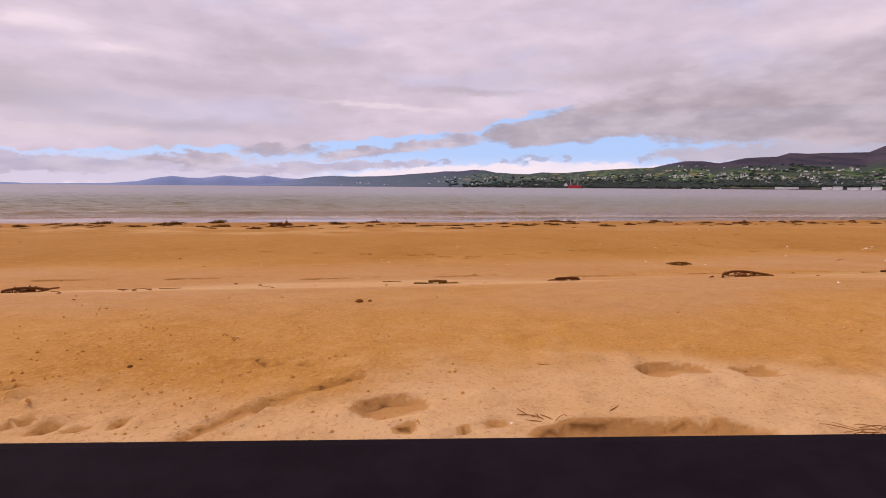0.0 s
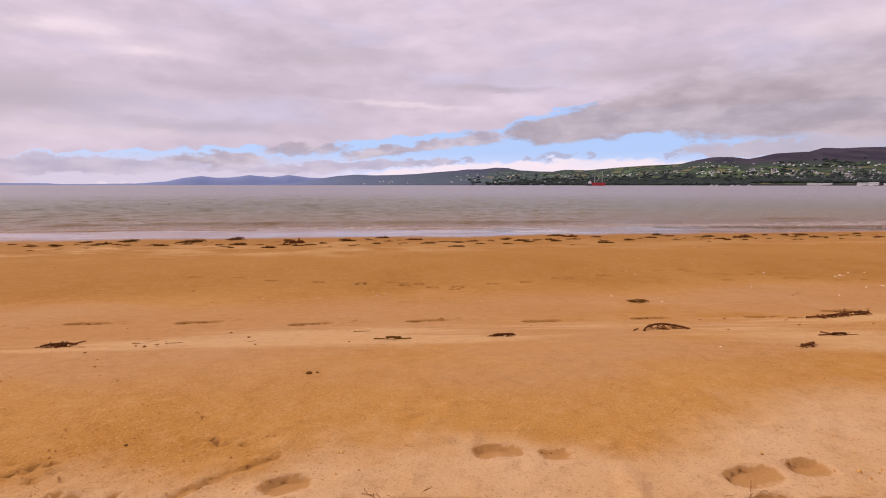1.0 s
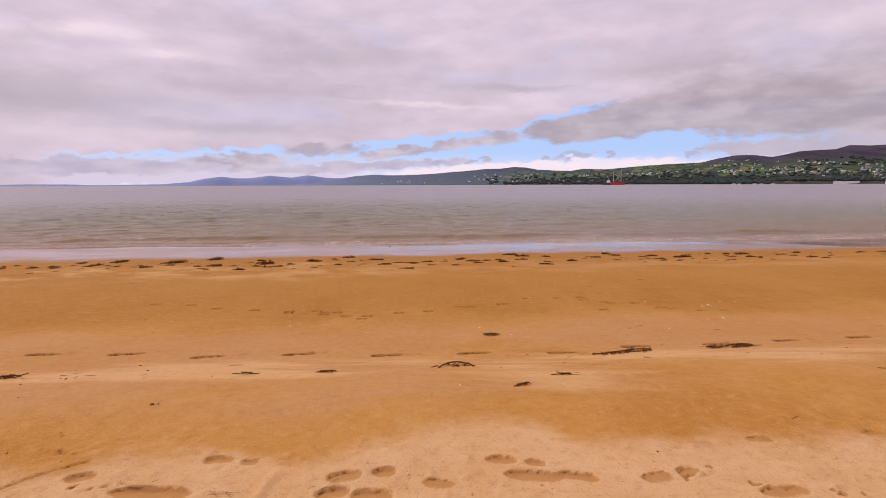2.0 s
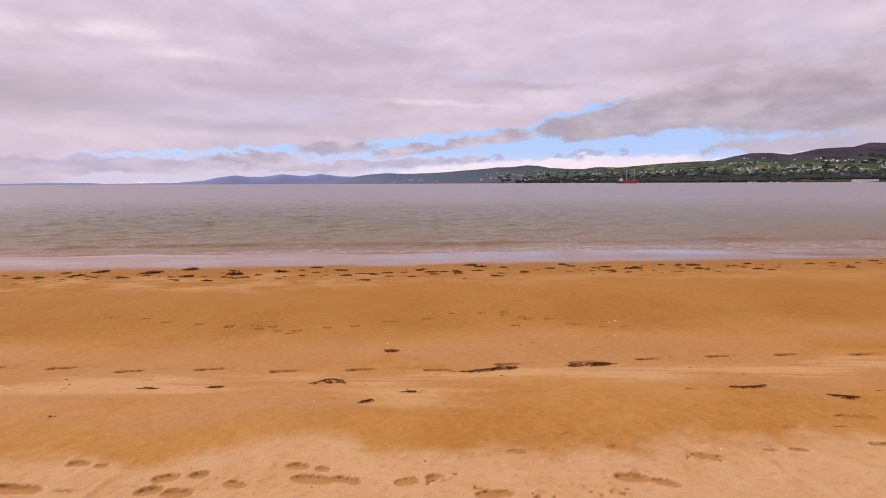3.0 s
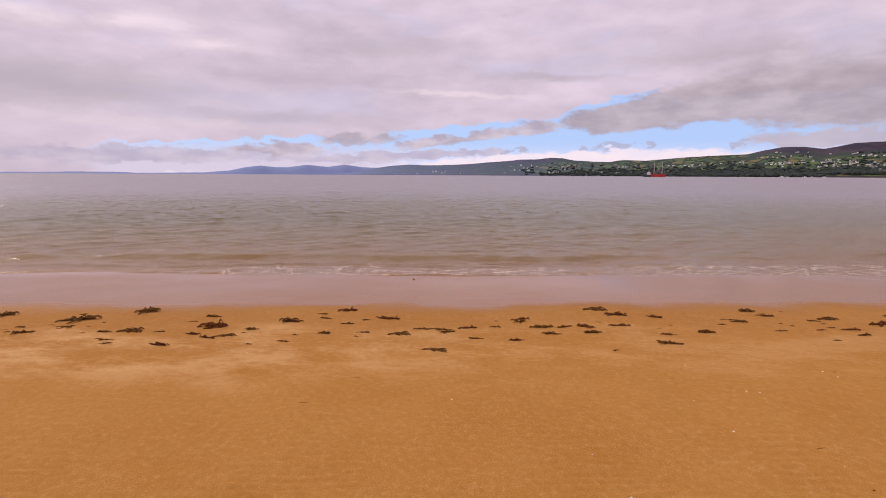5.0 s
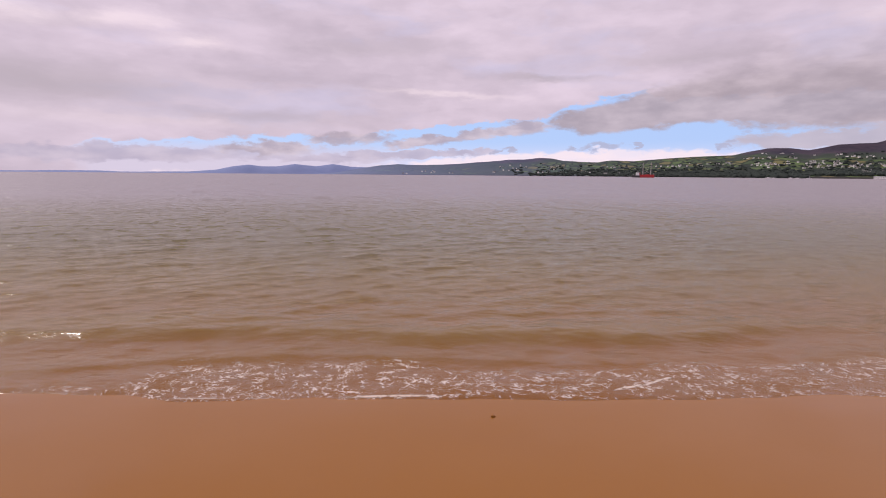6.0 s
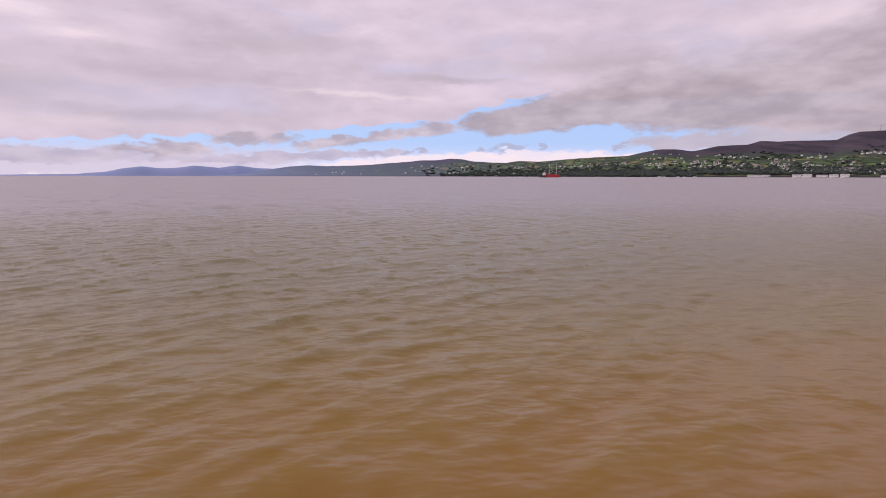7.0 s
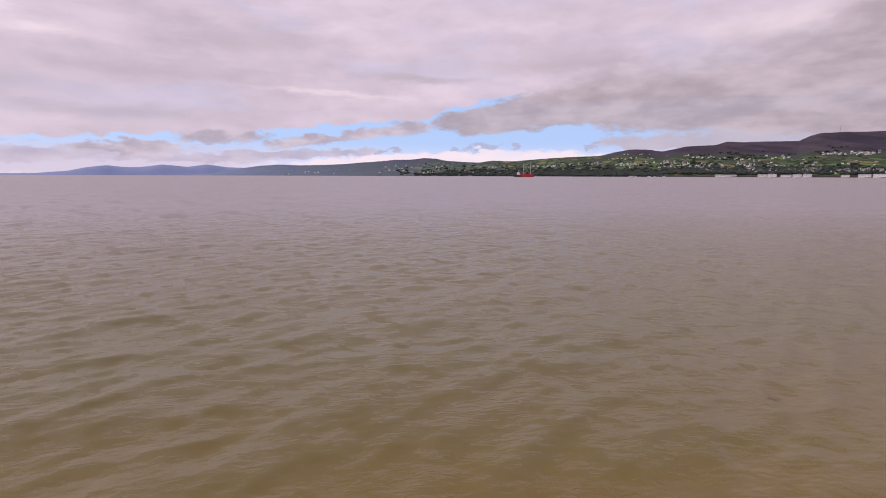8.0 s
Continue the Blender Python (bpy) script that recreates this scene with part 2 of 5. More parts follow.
damp = blend(t, calc(t, "MULTIPLY", ease(t, mottle, 0.4, 0.75), 0.35), damp, (0.60, 0.315, 0.092))
dry = blend(t, ease(t, mottle, 0.3, 0.7), (0.64, 0.374, 0.166), (0.70, 0.442, 0.226))
col = blend(t, calc(t, "MULTIPLY", near_dry, 0.85), damp, dry)
lower = ease(t, s_w, 3.9, 5.2)
col = blend(t, calc(t, "MULTIPLY", lower, 0.55), col, (0.36, 0.160, 0.029))
edge = calc(t, "ADD", down, calc(t, "MULTIPLY", calc(t, "SUBTRACT", grain(t, at, 0.7, 3, 0.5), 0.5), 1.2))
wet = ease(t, edge, 10.2, 11.2)
soak = ease(t, edge, 7.5, 10.5)
col = blend(t, calc(t, "MULTIPLY", soak, 0.35), col, (0.32, 0.145, 0.04))
pinkish = calc(t, "MULTIPLY", calc(t, "MULTIPLY", ease(t, s_w, 1.2, 1.8), ease(t, s_w, 4.8, 3.6)), ease(t, grain(t, at, 0.8, 4, 0.55, (0.45, 1.2, 1), (5, 2, 0)), 0.31, 0.52))
col = blend(t, calc(t, "MULTIPLY", pinkish, 0.66), col, (0.505, 0.256, 0.094))
col = blend(t, calc(t, "MULTIPLY", drift, 0.44), col, (0.76, 0.49, 0.225))
crust = calc(t, "MULTIPLY", calc(t, "MULTIPLY", ease(t, s_w, 7.2, 8.4), ease(t, s_w, 9.8, 9.1)), ease(t, grain(t, at, 1.3, 6, 0.7, (0.5, 1.0, 1)), 0.42, 0.62))
col = blend(t, calc(t, "MULTIPLY", crust, ease(t, along, 5.0, -4.0, 0.35, 0.95)), col, (0.62, 0.36, 0.14))
col = blend(t, calc(t, "MULTIPLY", wet, 0.86), col, (0.275, 0.110, 0.013))
patchy = grain(t, at, 17.0, 5, 0.7)
col = blend(t, calc(t, "MULTIPLY", ease(t, patchy, 0.50, 0.70), calc(t, "MULTIPLY_ADD", wet, -0.22, 0.22)), col, (0.70, 0.43, 0.19))
col = blend(t, calc(t, "MULTIPLY", ease(t, patchy, 0.50, 0.32), calc(t, "MULTIPLY_ADD", wet, -0.22, 0.22)), col, (0.27, 0.115, 0.028))
col = blend(t, calc(t, "MULTIPLY", ease(t, speck, 0.53, 0.68), calc(t, "MULTIPLY_ADD", wet, -0.60, 0.6)), col, (0.66, 0.40, 0.19))
col = blend(t, calc(t, "MULTIPLY", ease(t, speck, 0.45, 0.32), calc(t, "MULTIPLY_ADD", wet, -0.60, 0.6)), col, (0.20, 0.09, 0.035))
dug_shade_in = calc(t, "MULTIPLY_ADD", calc(t, "SUBTRACT", grain(t, at, 45.0, 4, 0.6), 0.5), 0.45, dug_shade)
col = blend(t, calc(t, "MULTIPLY", ease(t, dug_shade_in, 0.06, 0.30), 0.75), col, (0.43, 0.198, 0.050))   # damp sand bared in the prints
damp_and_shade = ease(t, dug_shade_in, 0.40, 0.95)
# dark tone of deep prints, and shade painted along their far walls
col = blend(t, calc(t, "MULTIPLY", damp_and_shade, calc(t, "MULTIPLY_ADD", mottle, 0.8, 0.55), clamp=True), col, (0.15, 0.062, 0.015))
t.links.new(col, b.inputs["Base Color"])
pools = ease(t, grain(t, at, 0.5, 4, 0.55, (0.4, 1.2, 1)), 0.40, 0.6)
moist = calc(t, "MULTIPLY", calc(t, "MULTIPLY", ease(t, s_w, 1.3, 1.7), ease(t, s_w, 4.6, 3.6)), ease(t, broad, 0.35, 0.6))
rough = calc(t, "SUBTRACT", calc(t, "MULTIPLY_ADD", moist, -0.38, 0.92), calc(t, "MULTIPLY", wet, calc(t, "MULTIPLY_ADD", pools, 0.08, 0.75)))
t.links.new(rough, b.inputs["Roughness"])
b.inputs["IOR"].default_value = 1.45
t.links.new(calc(t, "MULTIPLY_ADD", wet, 0.26, 0.06), b.inputs["Specular IOR Level"])
relief = calc(t, "ADD", calc(t, "MULTIPLY", speck, 0.25), calc(t, "ADD", calc(t, "MULTIPLY", flecks, 0.15), calc(t, "MULTIPLY", grain(t, at, 46.0, 6, 0.75), 0.32)))
bm_ = node(t, "ShaderNodeBump", Strength=calc(t, "MULTIPLY_ADD", wet, -0.62, 0.62), Distance=0.012, Height=relief)
t.links.new(bm_.outputs[0], b.inputs["Normal"])

# sea water: clear and sandy at the edge, silty further out, with lacy foam where waves break
WATER, t, b = material("sea_water")
t.nodes.remove(b)
at = node(t, "ShaderNodeTexCoord").outputs["Object"]
su = node(t, "ShaderNodeAttribute")
su.attribute_name = "sea"
depth, foam_at, calm = node(t, "ShaderNodeSeparateXYZ", (su.outputs["Vector"],)).outputs
turned = node(t, "ShaderNodeMapping", (at, (0, 0, 0), (0, 0, -0.38), (0.75, 1.25, 1))).outputs[0]
chop = calc(t, "ADD", grain(t, turned, 1.5, 3, 0.55), calc(t, "MULTIPLY", grain(t, turned, 6.0, 3, 0.5, (1, 1, 1), (3, 1, 0)), 0.45))
reach = node(t, "ShaderNodeVectorMath", (at,))
reach.operation = "LENGTH"
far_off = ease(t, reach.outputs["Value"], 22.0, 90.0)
rip = node(t, "ShaderNodeBump", Strength=calc(t, "MULTIPLY", calm, 0.75), Distance=0.055, Height=chop)
# small steep wavelets of the open water, as slopes
slope_map = node(t, "ShaderNodeMapping", (at, (0, 0, 0), (0, 0, -0.3), (0.75, 1.25, 1)))
slopes = node(t, "ShaderNodeTexNoise", Vector=slope_map.outputs[0], Scale=2.0, Detail=4.0, Roughness=0.6)
tilt = node(t, "ShaderNodeVectorMath", (slopes.outputs["Color"], (0.5, 0.5, 0.5)))
tilt.operation = "SUBTRACT"
lean = node(t, "ShaderNodeVectorMath", (tilt.outputs[0],))
lean.operation = "SCALE"
t.links.new(calc(t, "MULTIPLY_ADD", far_off, 0.60, 0.48), lean.inputs["Scale"])
level = node(t, "ShaderNodeVectorMath", (lean.outputs[0], (1.0, 1.0, 0.0)))
level.operation = "MULTIPLY"
facet = node(t, "ShaderNodeVectorMath", (rip.outputs[0], level.outputs[0]))
facet.operation = "ADD"
# steeper fronts of the small waves, turned to the shore
fronts = ease(t, grain(t, turned, 2.1, 4, 0.65, (1.0, 0.45, 1), (2, 9, 0)), 0.50, 0.68)
fronts_2 = calc(t, "MULTIPLY", ease(t, grain(t, turned, 0.55, 5, 0.65, (1.0, 0.2, 1), (6, 3, 0)), 0.50, 0.68), ease(t, reach.outputs["Value"], 22.0, 70.0))
face = calc(t, "ADD", calc(t, "MULTIPLY", fronts, ease(t, reach.outputs["Value"], 16.0, 45.0, 0.10, 0.26)), calc(t, "MULTIPLY", fronts_2, 0.22))
shoreward = node(t, "ShaderNodeCombineXYZ", (calc(t, "MULTIPLY", face, 0.2), calc(t, "MULTIPLY", face, -1.0), 0.0))
facet_2 = node(t, "ShaderNodeVectorMath", (facet.outputs[0], shoreward.outputs[0]))
facet_2.operation = "ADD"
facet_n = node(t, "ShaderNodeVectorMath", (facet_2.outputs[0],))
facet_n.operation = "NORMALIZE"
fres = node(t, "ShaderNodeFresnel", IOR=1.333, Normal=facet_n.outputs[0])
mirror = calc(t, "DIVIDE", calc(t, "MULTIPLY", fres.outputs[0], 1.4), calc(t, "MULTIPLY_ADD", fres.outputs[0], 2.3, 1.0))   # a choppy sea never mirrors fully
silt = calc(t, "SUBTRACT", 1.0, calc(t, "EXPONENT", calc(t, "MULTIPLY", depth, -3.6)))
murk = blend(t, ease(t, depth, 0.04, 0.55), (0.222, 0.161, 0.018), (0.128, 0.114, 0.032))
murk = blend(t, ease(t, reach.outputs["Value"], 20.0, 85.0), murk, (0.235, 0.208, 0.215))   # greyer water offshore, with reflected sky partly put into its body colour
body = node(t, "ShaderNodeMixShader", (silt,))
clear = node(t, "ShaderNodeBsdfTransparent", ((0.80, 0.70, 0.41, 1),))
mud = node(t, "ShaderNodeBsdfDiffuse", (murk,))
t.links.new(clear.outputs[0], body.inputs[1])
t.links.new(mud.outputs[0], body.inputs[2])
gloss = node(t, "ShaderNodeBsdfGlossy", Roughness=calc(t, "MULTIPLY_ADD", far_off, 0.02, 0.20), Normal=facet_n.outputs[0])
gloss.inputs[0].default_value = (1, 1, 1, 1)
top = node(t, "ShaderNodeMixShader", (mirror,))
t.links.new(body.outputs[0], top.inputs[1])
t.links.new(gloss.outputs[0], top.inputs[2])
warp = node(t, "ShaderNodeTexNoise", Vector=at, Scale=5.0, Detail=3.0)
bent = node(t, "ShaderNodeVectorMath", (at, warp.outputs["Color"]))
bent.operation = "MULTIPLY_ADD"
bent.inputs[1].default_value = (0.26, 0.26, 0.26)
t.links.new(warp.outputs["Color"], bent.inputs[0])
t.links.new(at, bent.inputs[2])
lace_node = t.nodes.new("ShaderNodeTexVoronoi")
lace_node.feature = "DISTANCE_TO_EDGE"
lace_node.inputs["Scale"].default_value = 5.4
t.links.new(node(t, "ShaderNodeMapping", (bent.outputs[0], (0, 0, 0), (0, 0, 0), (0.75, 1.25, 1))).outputs[0], lace_node.inputs["Vector"])
patches = grain(t, at, 7.0, 5, 0.7)
lace = ease(t, calc(t, "SUBTRACT", lace_node.outputs["Distance"], calc(t, "MULTIPLY", ease(t, patches, 0.42, 0.68), 0.115)), 0.03, -0.02)
broken = ease(t, grain(t, at, 3.0, 5, 0.7), 0.41, 0.51)
drops = calc(t, "MULTIPLY", ease(t, node(t, "ShaderNodeTexVoronoi", Vector=at, Scale=24.0).outputs["Distance"], 0.26, 0.16), ease(t, patches, 0.56, 0.62))
thick = ease(t, foam_at, 0.62, 0.95)
sparse = calc(t, "MULTIPLY", calc(t, "MAXIMUM", calc(t, "MULTIPLY", lace, broken), drops), ease(t, foam_at, 0.12, 0.5))
froth = calc(t, "MAXIMUM", sparse, calc(t, "MULTIPLY", thick, ease(t, grain(t, at, 11.0, 5, 0.75), 0.36, 0.52)), clamp=True)
white = node(t, "ShaderNodeBsdfDiffuse", ((0.68, 0.59, 0.50, 1),))
sea_all = node(t, "ShaderNodeMixShader", (calc(t, "MULTIPLY", froth, 0.9),))
t.links.new(top.outputs[0], sea_all.inputs[1])
t.links.new(white.outputs[0], sea_all.inputs[2])
t.links.new(sea_all.outputs[0], t.nodes["Material Output"].inputs[0])

# far land: pasture patchwork, dark hedges, moor on the heights
LAND, t, b = material("far_land")
at = node(t, "ShaderNodeTexCoord").outputs["Object"]
up = node(t, "ShaderNodeAttribute")
up.attribute_name = "moor"
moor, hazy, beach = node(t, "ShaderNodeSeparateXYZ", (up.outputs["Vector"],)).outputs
cells = node(t, "ShaderNodeTexVoronoi", Vector=node(t, "ShaderNodeMapping", (at, (0, 0, 0), (0, 0, 0.5), (1.3, 0.5, 0))).outputs[0], Scale=0.0125)
hedge = t.nodes.new("ShaderNodeTexVoronoi")
hedge.feature = "DISTANCE_TO_EDGE"
hedge.inputs["Scale"].default_value = 0.0125
t.links.new(cells.inputs["Vector"].links[0].from_socket, hedge.inputs["Vector"])
tint = node(t, "ShaderNodeSeparateColor", (cells.outputs["Color"],)).outputs
grass = blend(t, tint[0], (0.046, 0.080, 0.036), (0.118, 0.178, 0.060))
grass = blend(t, ease(t, tint[1], 0.6, 0.95), grass, (0.17, 0.155, 0.065))
grass = blend(t, ease(t, hedge.outputs["Distance"], 0.11, 0.05), grass, (0.022, 0.034, 0.018))
scrub = grain(t, at, 0.006, 6, 0.65)
grass = blend(t, ease(t, scrub, 0.50, 0.60), grass, (0.030, 0.040, 0.030))
heath = blend(t, ease(t, grain(t, at, 0.006, 6, 0.7, (1, 0.35, 1)), 0.35, 0.65), (0.030, 0.027, 0.042), (0.072, 0.055, 0.072))
rough_grass = blend(t, grain(t, at, 0.012, 5, 0.6), (0.028, 0.044, 0.036), (0.062, 0.082, 0.054))
grass = blend(t, ease(t, calc(t, "ADD", moor, calc(t, "MULTIPLY", calc(t, "SUBTRACT", scrub, 0.5), 0.9)), 0.36, 0.48), grass, rough_grass)
land = blend(t, ease(t, calc(t, "ADD", moor, calc(t, "MULTIPLY", calc(t, "SUBTRACT", scrub, 0.5), 0.5)), 0.52, 0.66), grass, heath)
land = blend(t, beach, land, (0.040, 0.036, 0.034))
# distance haze put into the base colour as a blue tint
haze_col = blend(t, scrub, (0.165, 0.225, 0.40), (0.28, 0.33, 0.52))
t.links.new(blend(t, hazy, land, haze_col), b.inputs["Base Color"])
b.inputs["Roughness"].default_value, b.inputs["Specular IOR Level"].default_value = 0.95, 0.1

WOOD_FAR = plain("far_foliage", (0.038, 0.049, 0.047), (0.062, 0.078, 0.064), 0.05, 0.9)
WALL_WHITE = plain("white_render", (0.84, 0.83, 0.79), (0.90, 0.89, 0.85), 0.2, 0.85)
WALL_GREY = plain("grey_render", (0.34, 0.32, 0.30), (0.52, 0.49, 0.45), 0.2, 0.85)
SLATE = plain("roof_slate", (0.05, 0.05, 0.055), (0.12, 0.11, 0.11), 0.4, 0.6)
SHED_ROOF = plain("sheet_roof", (0.30, 0.30, 0.31), (0.46, 0.46, 0.46), 0.1, 0.5)
STONE = plain("grey_stone", (0.38, 0.35, 0.31), (0.50, 0.47, 0.42), 0.5, 0.9)
HULL_RED = plain("red_hull_paint", (0.42, 0.02, 0.025), (0.55, 0.035, 0.035), 0.3, 0.45)
HULL_DARK = plain("dark_hull_paint", (0.03, 0.03, 0.035), (0.07, 0.065, 0.065), 0.3, 0.5)
PAINT_WHITE = plain("white_paint", (0.70, 0.70, 0.69), (0.82, 0.82, 0.80), 0.3, 0.4)
STEEL = plain("mast_steel", (0.36, 0.34, 0.32), (0.55, 0.53, 0.50), 0.5, 0.5)
GLASS_DARK = plain("dark_window", (0.02, 0.025, 0.03), (0.04, 0.045, 0.05), 0.5, 0.15)
CASE = plain("black_case_shell", (0.011, 0.007, 0.010), (0.018, 0.012, 0.016), 60.0, 0.95, 0.15, 0.0, 0.001)
WEED = plain("dark_seaweed", (0.085, 0.030, 0.010), (0.225, 0.088, 0.026), 22.0, 0.8, 0.5)
WEED_OLIVE = plain("olive_seaweed", (0.12, 0.052, 0.009), (0.25, 0.12, 0.025), 22.0, 0.8, 0.5)
WEED_BROWN = plain("brown_seaweed", (0.09, 0.040, 0.010), (0.21, 0.10, 0.026), 22.0, 0.8, 0.5)
SHELL = plain("bleached_shell", (0.78, 0.62, 0.42), (0.90, 0.78, 0.58), 60.0, 0.5, 0.3, 0.0, 0.002)
SHELL_RED = plain("rusty_shell", (0.35, 0.10, 0.05), (0.50, 0.20, 0.10), 60.0, 0.5, 0.3, 0.0, 0.002)
PEBBLE = plain("dark_pebble", (0.13, 0.050, 0.012), (0.30, 0.13, 0.03), 40.0, 0.8, 0.3, 0.0, 0.003)
CRUMB = plain("sand_crumb", (0.56, 0.26, 0.055), (0.80, 0.45, 0.14), 9.0, 0.9)
TWIG = plain("dry_twig", (0.18, 0.07, 0.015), (0.34, 0.155, 0.04), 60.0, 0.8, 0.4, 0.0, 0.002)


# ---------------------------------------------------------------- mesh helpers
def mesh_of(name, bm, mat):
    me = bpy.data.meshes.new(name)
    bm.to_mesh(me)
    bm.free()
    me.materials.append(mat)
    return me


def part(name, bm, mat, parent=None, label="", smooth=False):
    me = mesh_of(name, bm, mat)
    if smooth:
        me.polygons.foreach_set("use_smooth", [True] * len(me.polygons))
    ob = new(name, me)
    ob.parent = parent
    return tagged(ob, label) if label else ob


def box(bm, x0, x1, y0, y1, z0, z1, bevel=0.0, seg=2):
    r = bmesh.ops.create_cube(bm, size=1.0)["verts"]
    bmesh.ops.scale(bm, verts=r, vec=(x1 - x0, y1 - y0, z1 - z0))
    bmesh.ops.translate(bm, verts=r, vec=((x0 + x1) / 2, (y0 + y1) / 2, (z0 + z1) / 2))
    if bevel:
        edges = list({e for v in r for e in v.link_edges})
        bmesh.ops.bevel(bm, geom=edges, offset=bevel, segments=seg, affect="EDGES", profile=0.6)


def rod(bm, p, q, r0, r1=None, sides=6):
    p, q = Vector(p), Vector(q)
    made = bmesh.ops.create_cone(bm, cap_ends=True, segments=sides, radius1=r0, radius2=r0 if r1 is None else r1, depth=(q - p).length)["verts"]
    m = Matrix.Translation((p + q) / 2) @ (q - p).to_track_quat("Z", "Y").to_matrix().to_4x4()
    bmesh.ops.transform(bm, matrix=m, verts=made)


def grid_mesh(name, X, Y, Z, attr, values, mat):
    """A sheet over a grid of rows and columns, with one vector attribute."""
    n, m = X.shape
    me = bpy.data.meshes.new(name)
    co = np.stack([X, Y, Z], -1).reshape(-1, 3).astype(np.float32)
    i = np.arange(n * m).reshape(n, m)
    q = np.stack([i[:-1, :-1], i[:-1, 1:], i[1:, 1:], i[1:, :-1]], -1).reshape(-1, 4).astype(np.int32)
    me.vertices.add(n * m)
    me.vertices.foreach_set("co", co.ravel())
    me.loops.add(q.size)
    me.loops.foreach_set("vertex_index", q.ravel())
    me.polygons.add(len(q))
    me.polygons.foreach_set("loop_start", np.arange(0, q.size, 4, dtype=np.int32))
    me.polygons.foreach_set("use_smooth", np.ones(len(q), dtype=bool))
    me.update(calc_edges=True)
    me.attributes.new(attr, "FLOAT_VECTOR", "POINT").data.foreach_set("vector", values.reshape(-1, 3).astype(np.float32).ravel())
    me.materials.append(mat)
    return new(name, me)


def spread(*runs):
    """Growing or even steps: runs of (start, end, first step, last step), end to end."""
    out = []
    for lo, hi, d0, d1 in runs:
        v = lo
        while v < hi - 1e-6:
            out.append(v)
            v += d0 + (d1 - d0) * (v - lo) / (hi - lo)
    return np.array(out + [runs[-1][1]])


def value_noise(x, y, size, seed):
    """Smooth noise, about -1 to 1, from a wrapped table of random values."""
    tab = np.random.RandomState(seed).uniform(-1, 1, (256, 256))
    x, y = x / size, y / size
    i, j = np.floor(x).astype(int), np.floor(y).astype(int)
    fx, fy = x - i, y - j
    fx, fy = fx * fx * (3 - 2 * fx), fy * fy * (3 - 2 * fy)
    i0, i1, j0, j1 = i % 256, (i + 1) % 256, j % 256, (j + 1) % 256
    return (tab[i0, j0] * (1 - fx) + tab[i1, j0] * fx) * (1 - fy) + (tab[i0, j1] * (1 - fx) + tab[i1, j1] * fx) * fy


def fractal(x, y, size, seed, octaves=4):
    return sum(value_noise(x, y, size / 2 ** k, seed + k) * 0.5 ** k for k in range(octaves))


# ---------------------------------------------------------------- the beach
# shore axes: u runs along the water's edge, s down the beach towards the water
LEAN = 0.17
EU, ES = np.array([1, LEAN]) / math.hypot(1, LEAN), np.array([-LEAN, 1]) / math.hypot(1, LEAN)
FALL_S = [-5000, -300, -30, -5, 0, 0.9, 1.6, 2.2, 2.8, 3.6, 4.6, 6, 8, 10.2, 11.5, 13.6, 17, 25, 40, 100, 5000]
FALL_Z = [14, 6, 1.2, 0.62, 0.47, 0.445, 0.452, 0.375, 0.28, 0.225, 0.165, 0.14, 0.115, 0.09, 0.06, 0, -0.13, -0.45, -1.0, -3.0, -12]

# boot prints pressed into the dry sand: x, y, length, width, turn, depth
PRINTS = [
    (0.44, 0.98, 0.135, 0.085, 0.05, 0.022), (0.59, 0.975, 0.085, 0.065, 0.05, 0.018),
    (-0.07, 0.79, 0.115, 0.085, 0.6, 0.026), (0.30, 0.69, 0.33, 0.105, 0.04, 0.026),
    (1.06, 0.87, 0.15, 0.10, 0.35, 0.022), (1.22, 0.92, 0.10, 0.09, 0.2, 0.026),
    (1.73, 1.06, 0.14, 0.085, -0.05, 0.022), (1.88, 1.04, 0.09, 0.07, -0.2, 0.018),
    (1.86, 0.92, 0.25, 0.10, -0.05, 0.02), (2.05, 0.93, 0.16, 0.08, -0.25, 0.024),
    (1.46, 0.84, 0.13, 0.08, -0.1, 0.008), (1.04, 0.74, 0.14, 0.09, 0.4, 0.024), (1.20, 0.73, 0.16, 0.1, 0.0, 0.022),
    (2.53, 0.99, 0.10, 0.085, 0.4, 0.022), (2.38, 0.93, 0.13, 0.09, 0.3, 0.010),
]
PRINTS += [
    (3.60, 1.08, 0.20, 0.10, -0.1, 0.022), (3.76, 1.05, 0.15, 0.08, -0.3, 0.018),
    (3.57, 1.44, 0.09, 0.06, 0.3, 0.012), (2.98, 1.32, 0.13, 0.07, 0.0, 0.008), (4.08, 1.37, 0.15, 0.08, -0.3, 0.014),
    (5.34, 2.05, 0.30, 0.07, -0.05, 0.02), (5.25, 1.65, 0.18, 0.06, 0.0, 0.02), (4.51, 1.5, 0.09, 0.04, 0.0, 0.014),
    (4.68, 1.52, 0.12, 0.05, 0.0, 0.014), (2.85, 0.85, 0.2, 0.09, 0.2, 0.014),
    (4.80, 1.85, 0.12, 0.05, 0.3, 0.008),
]
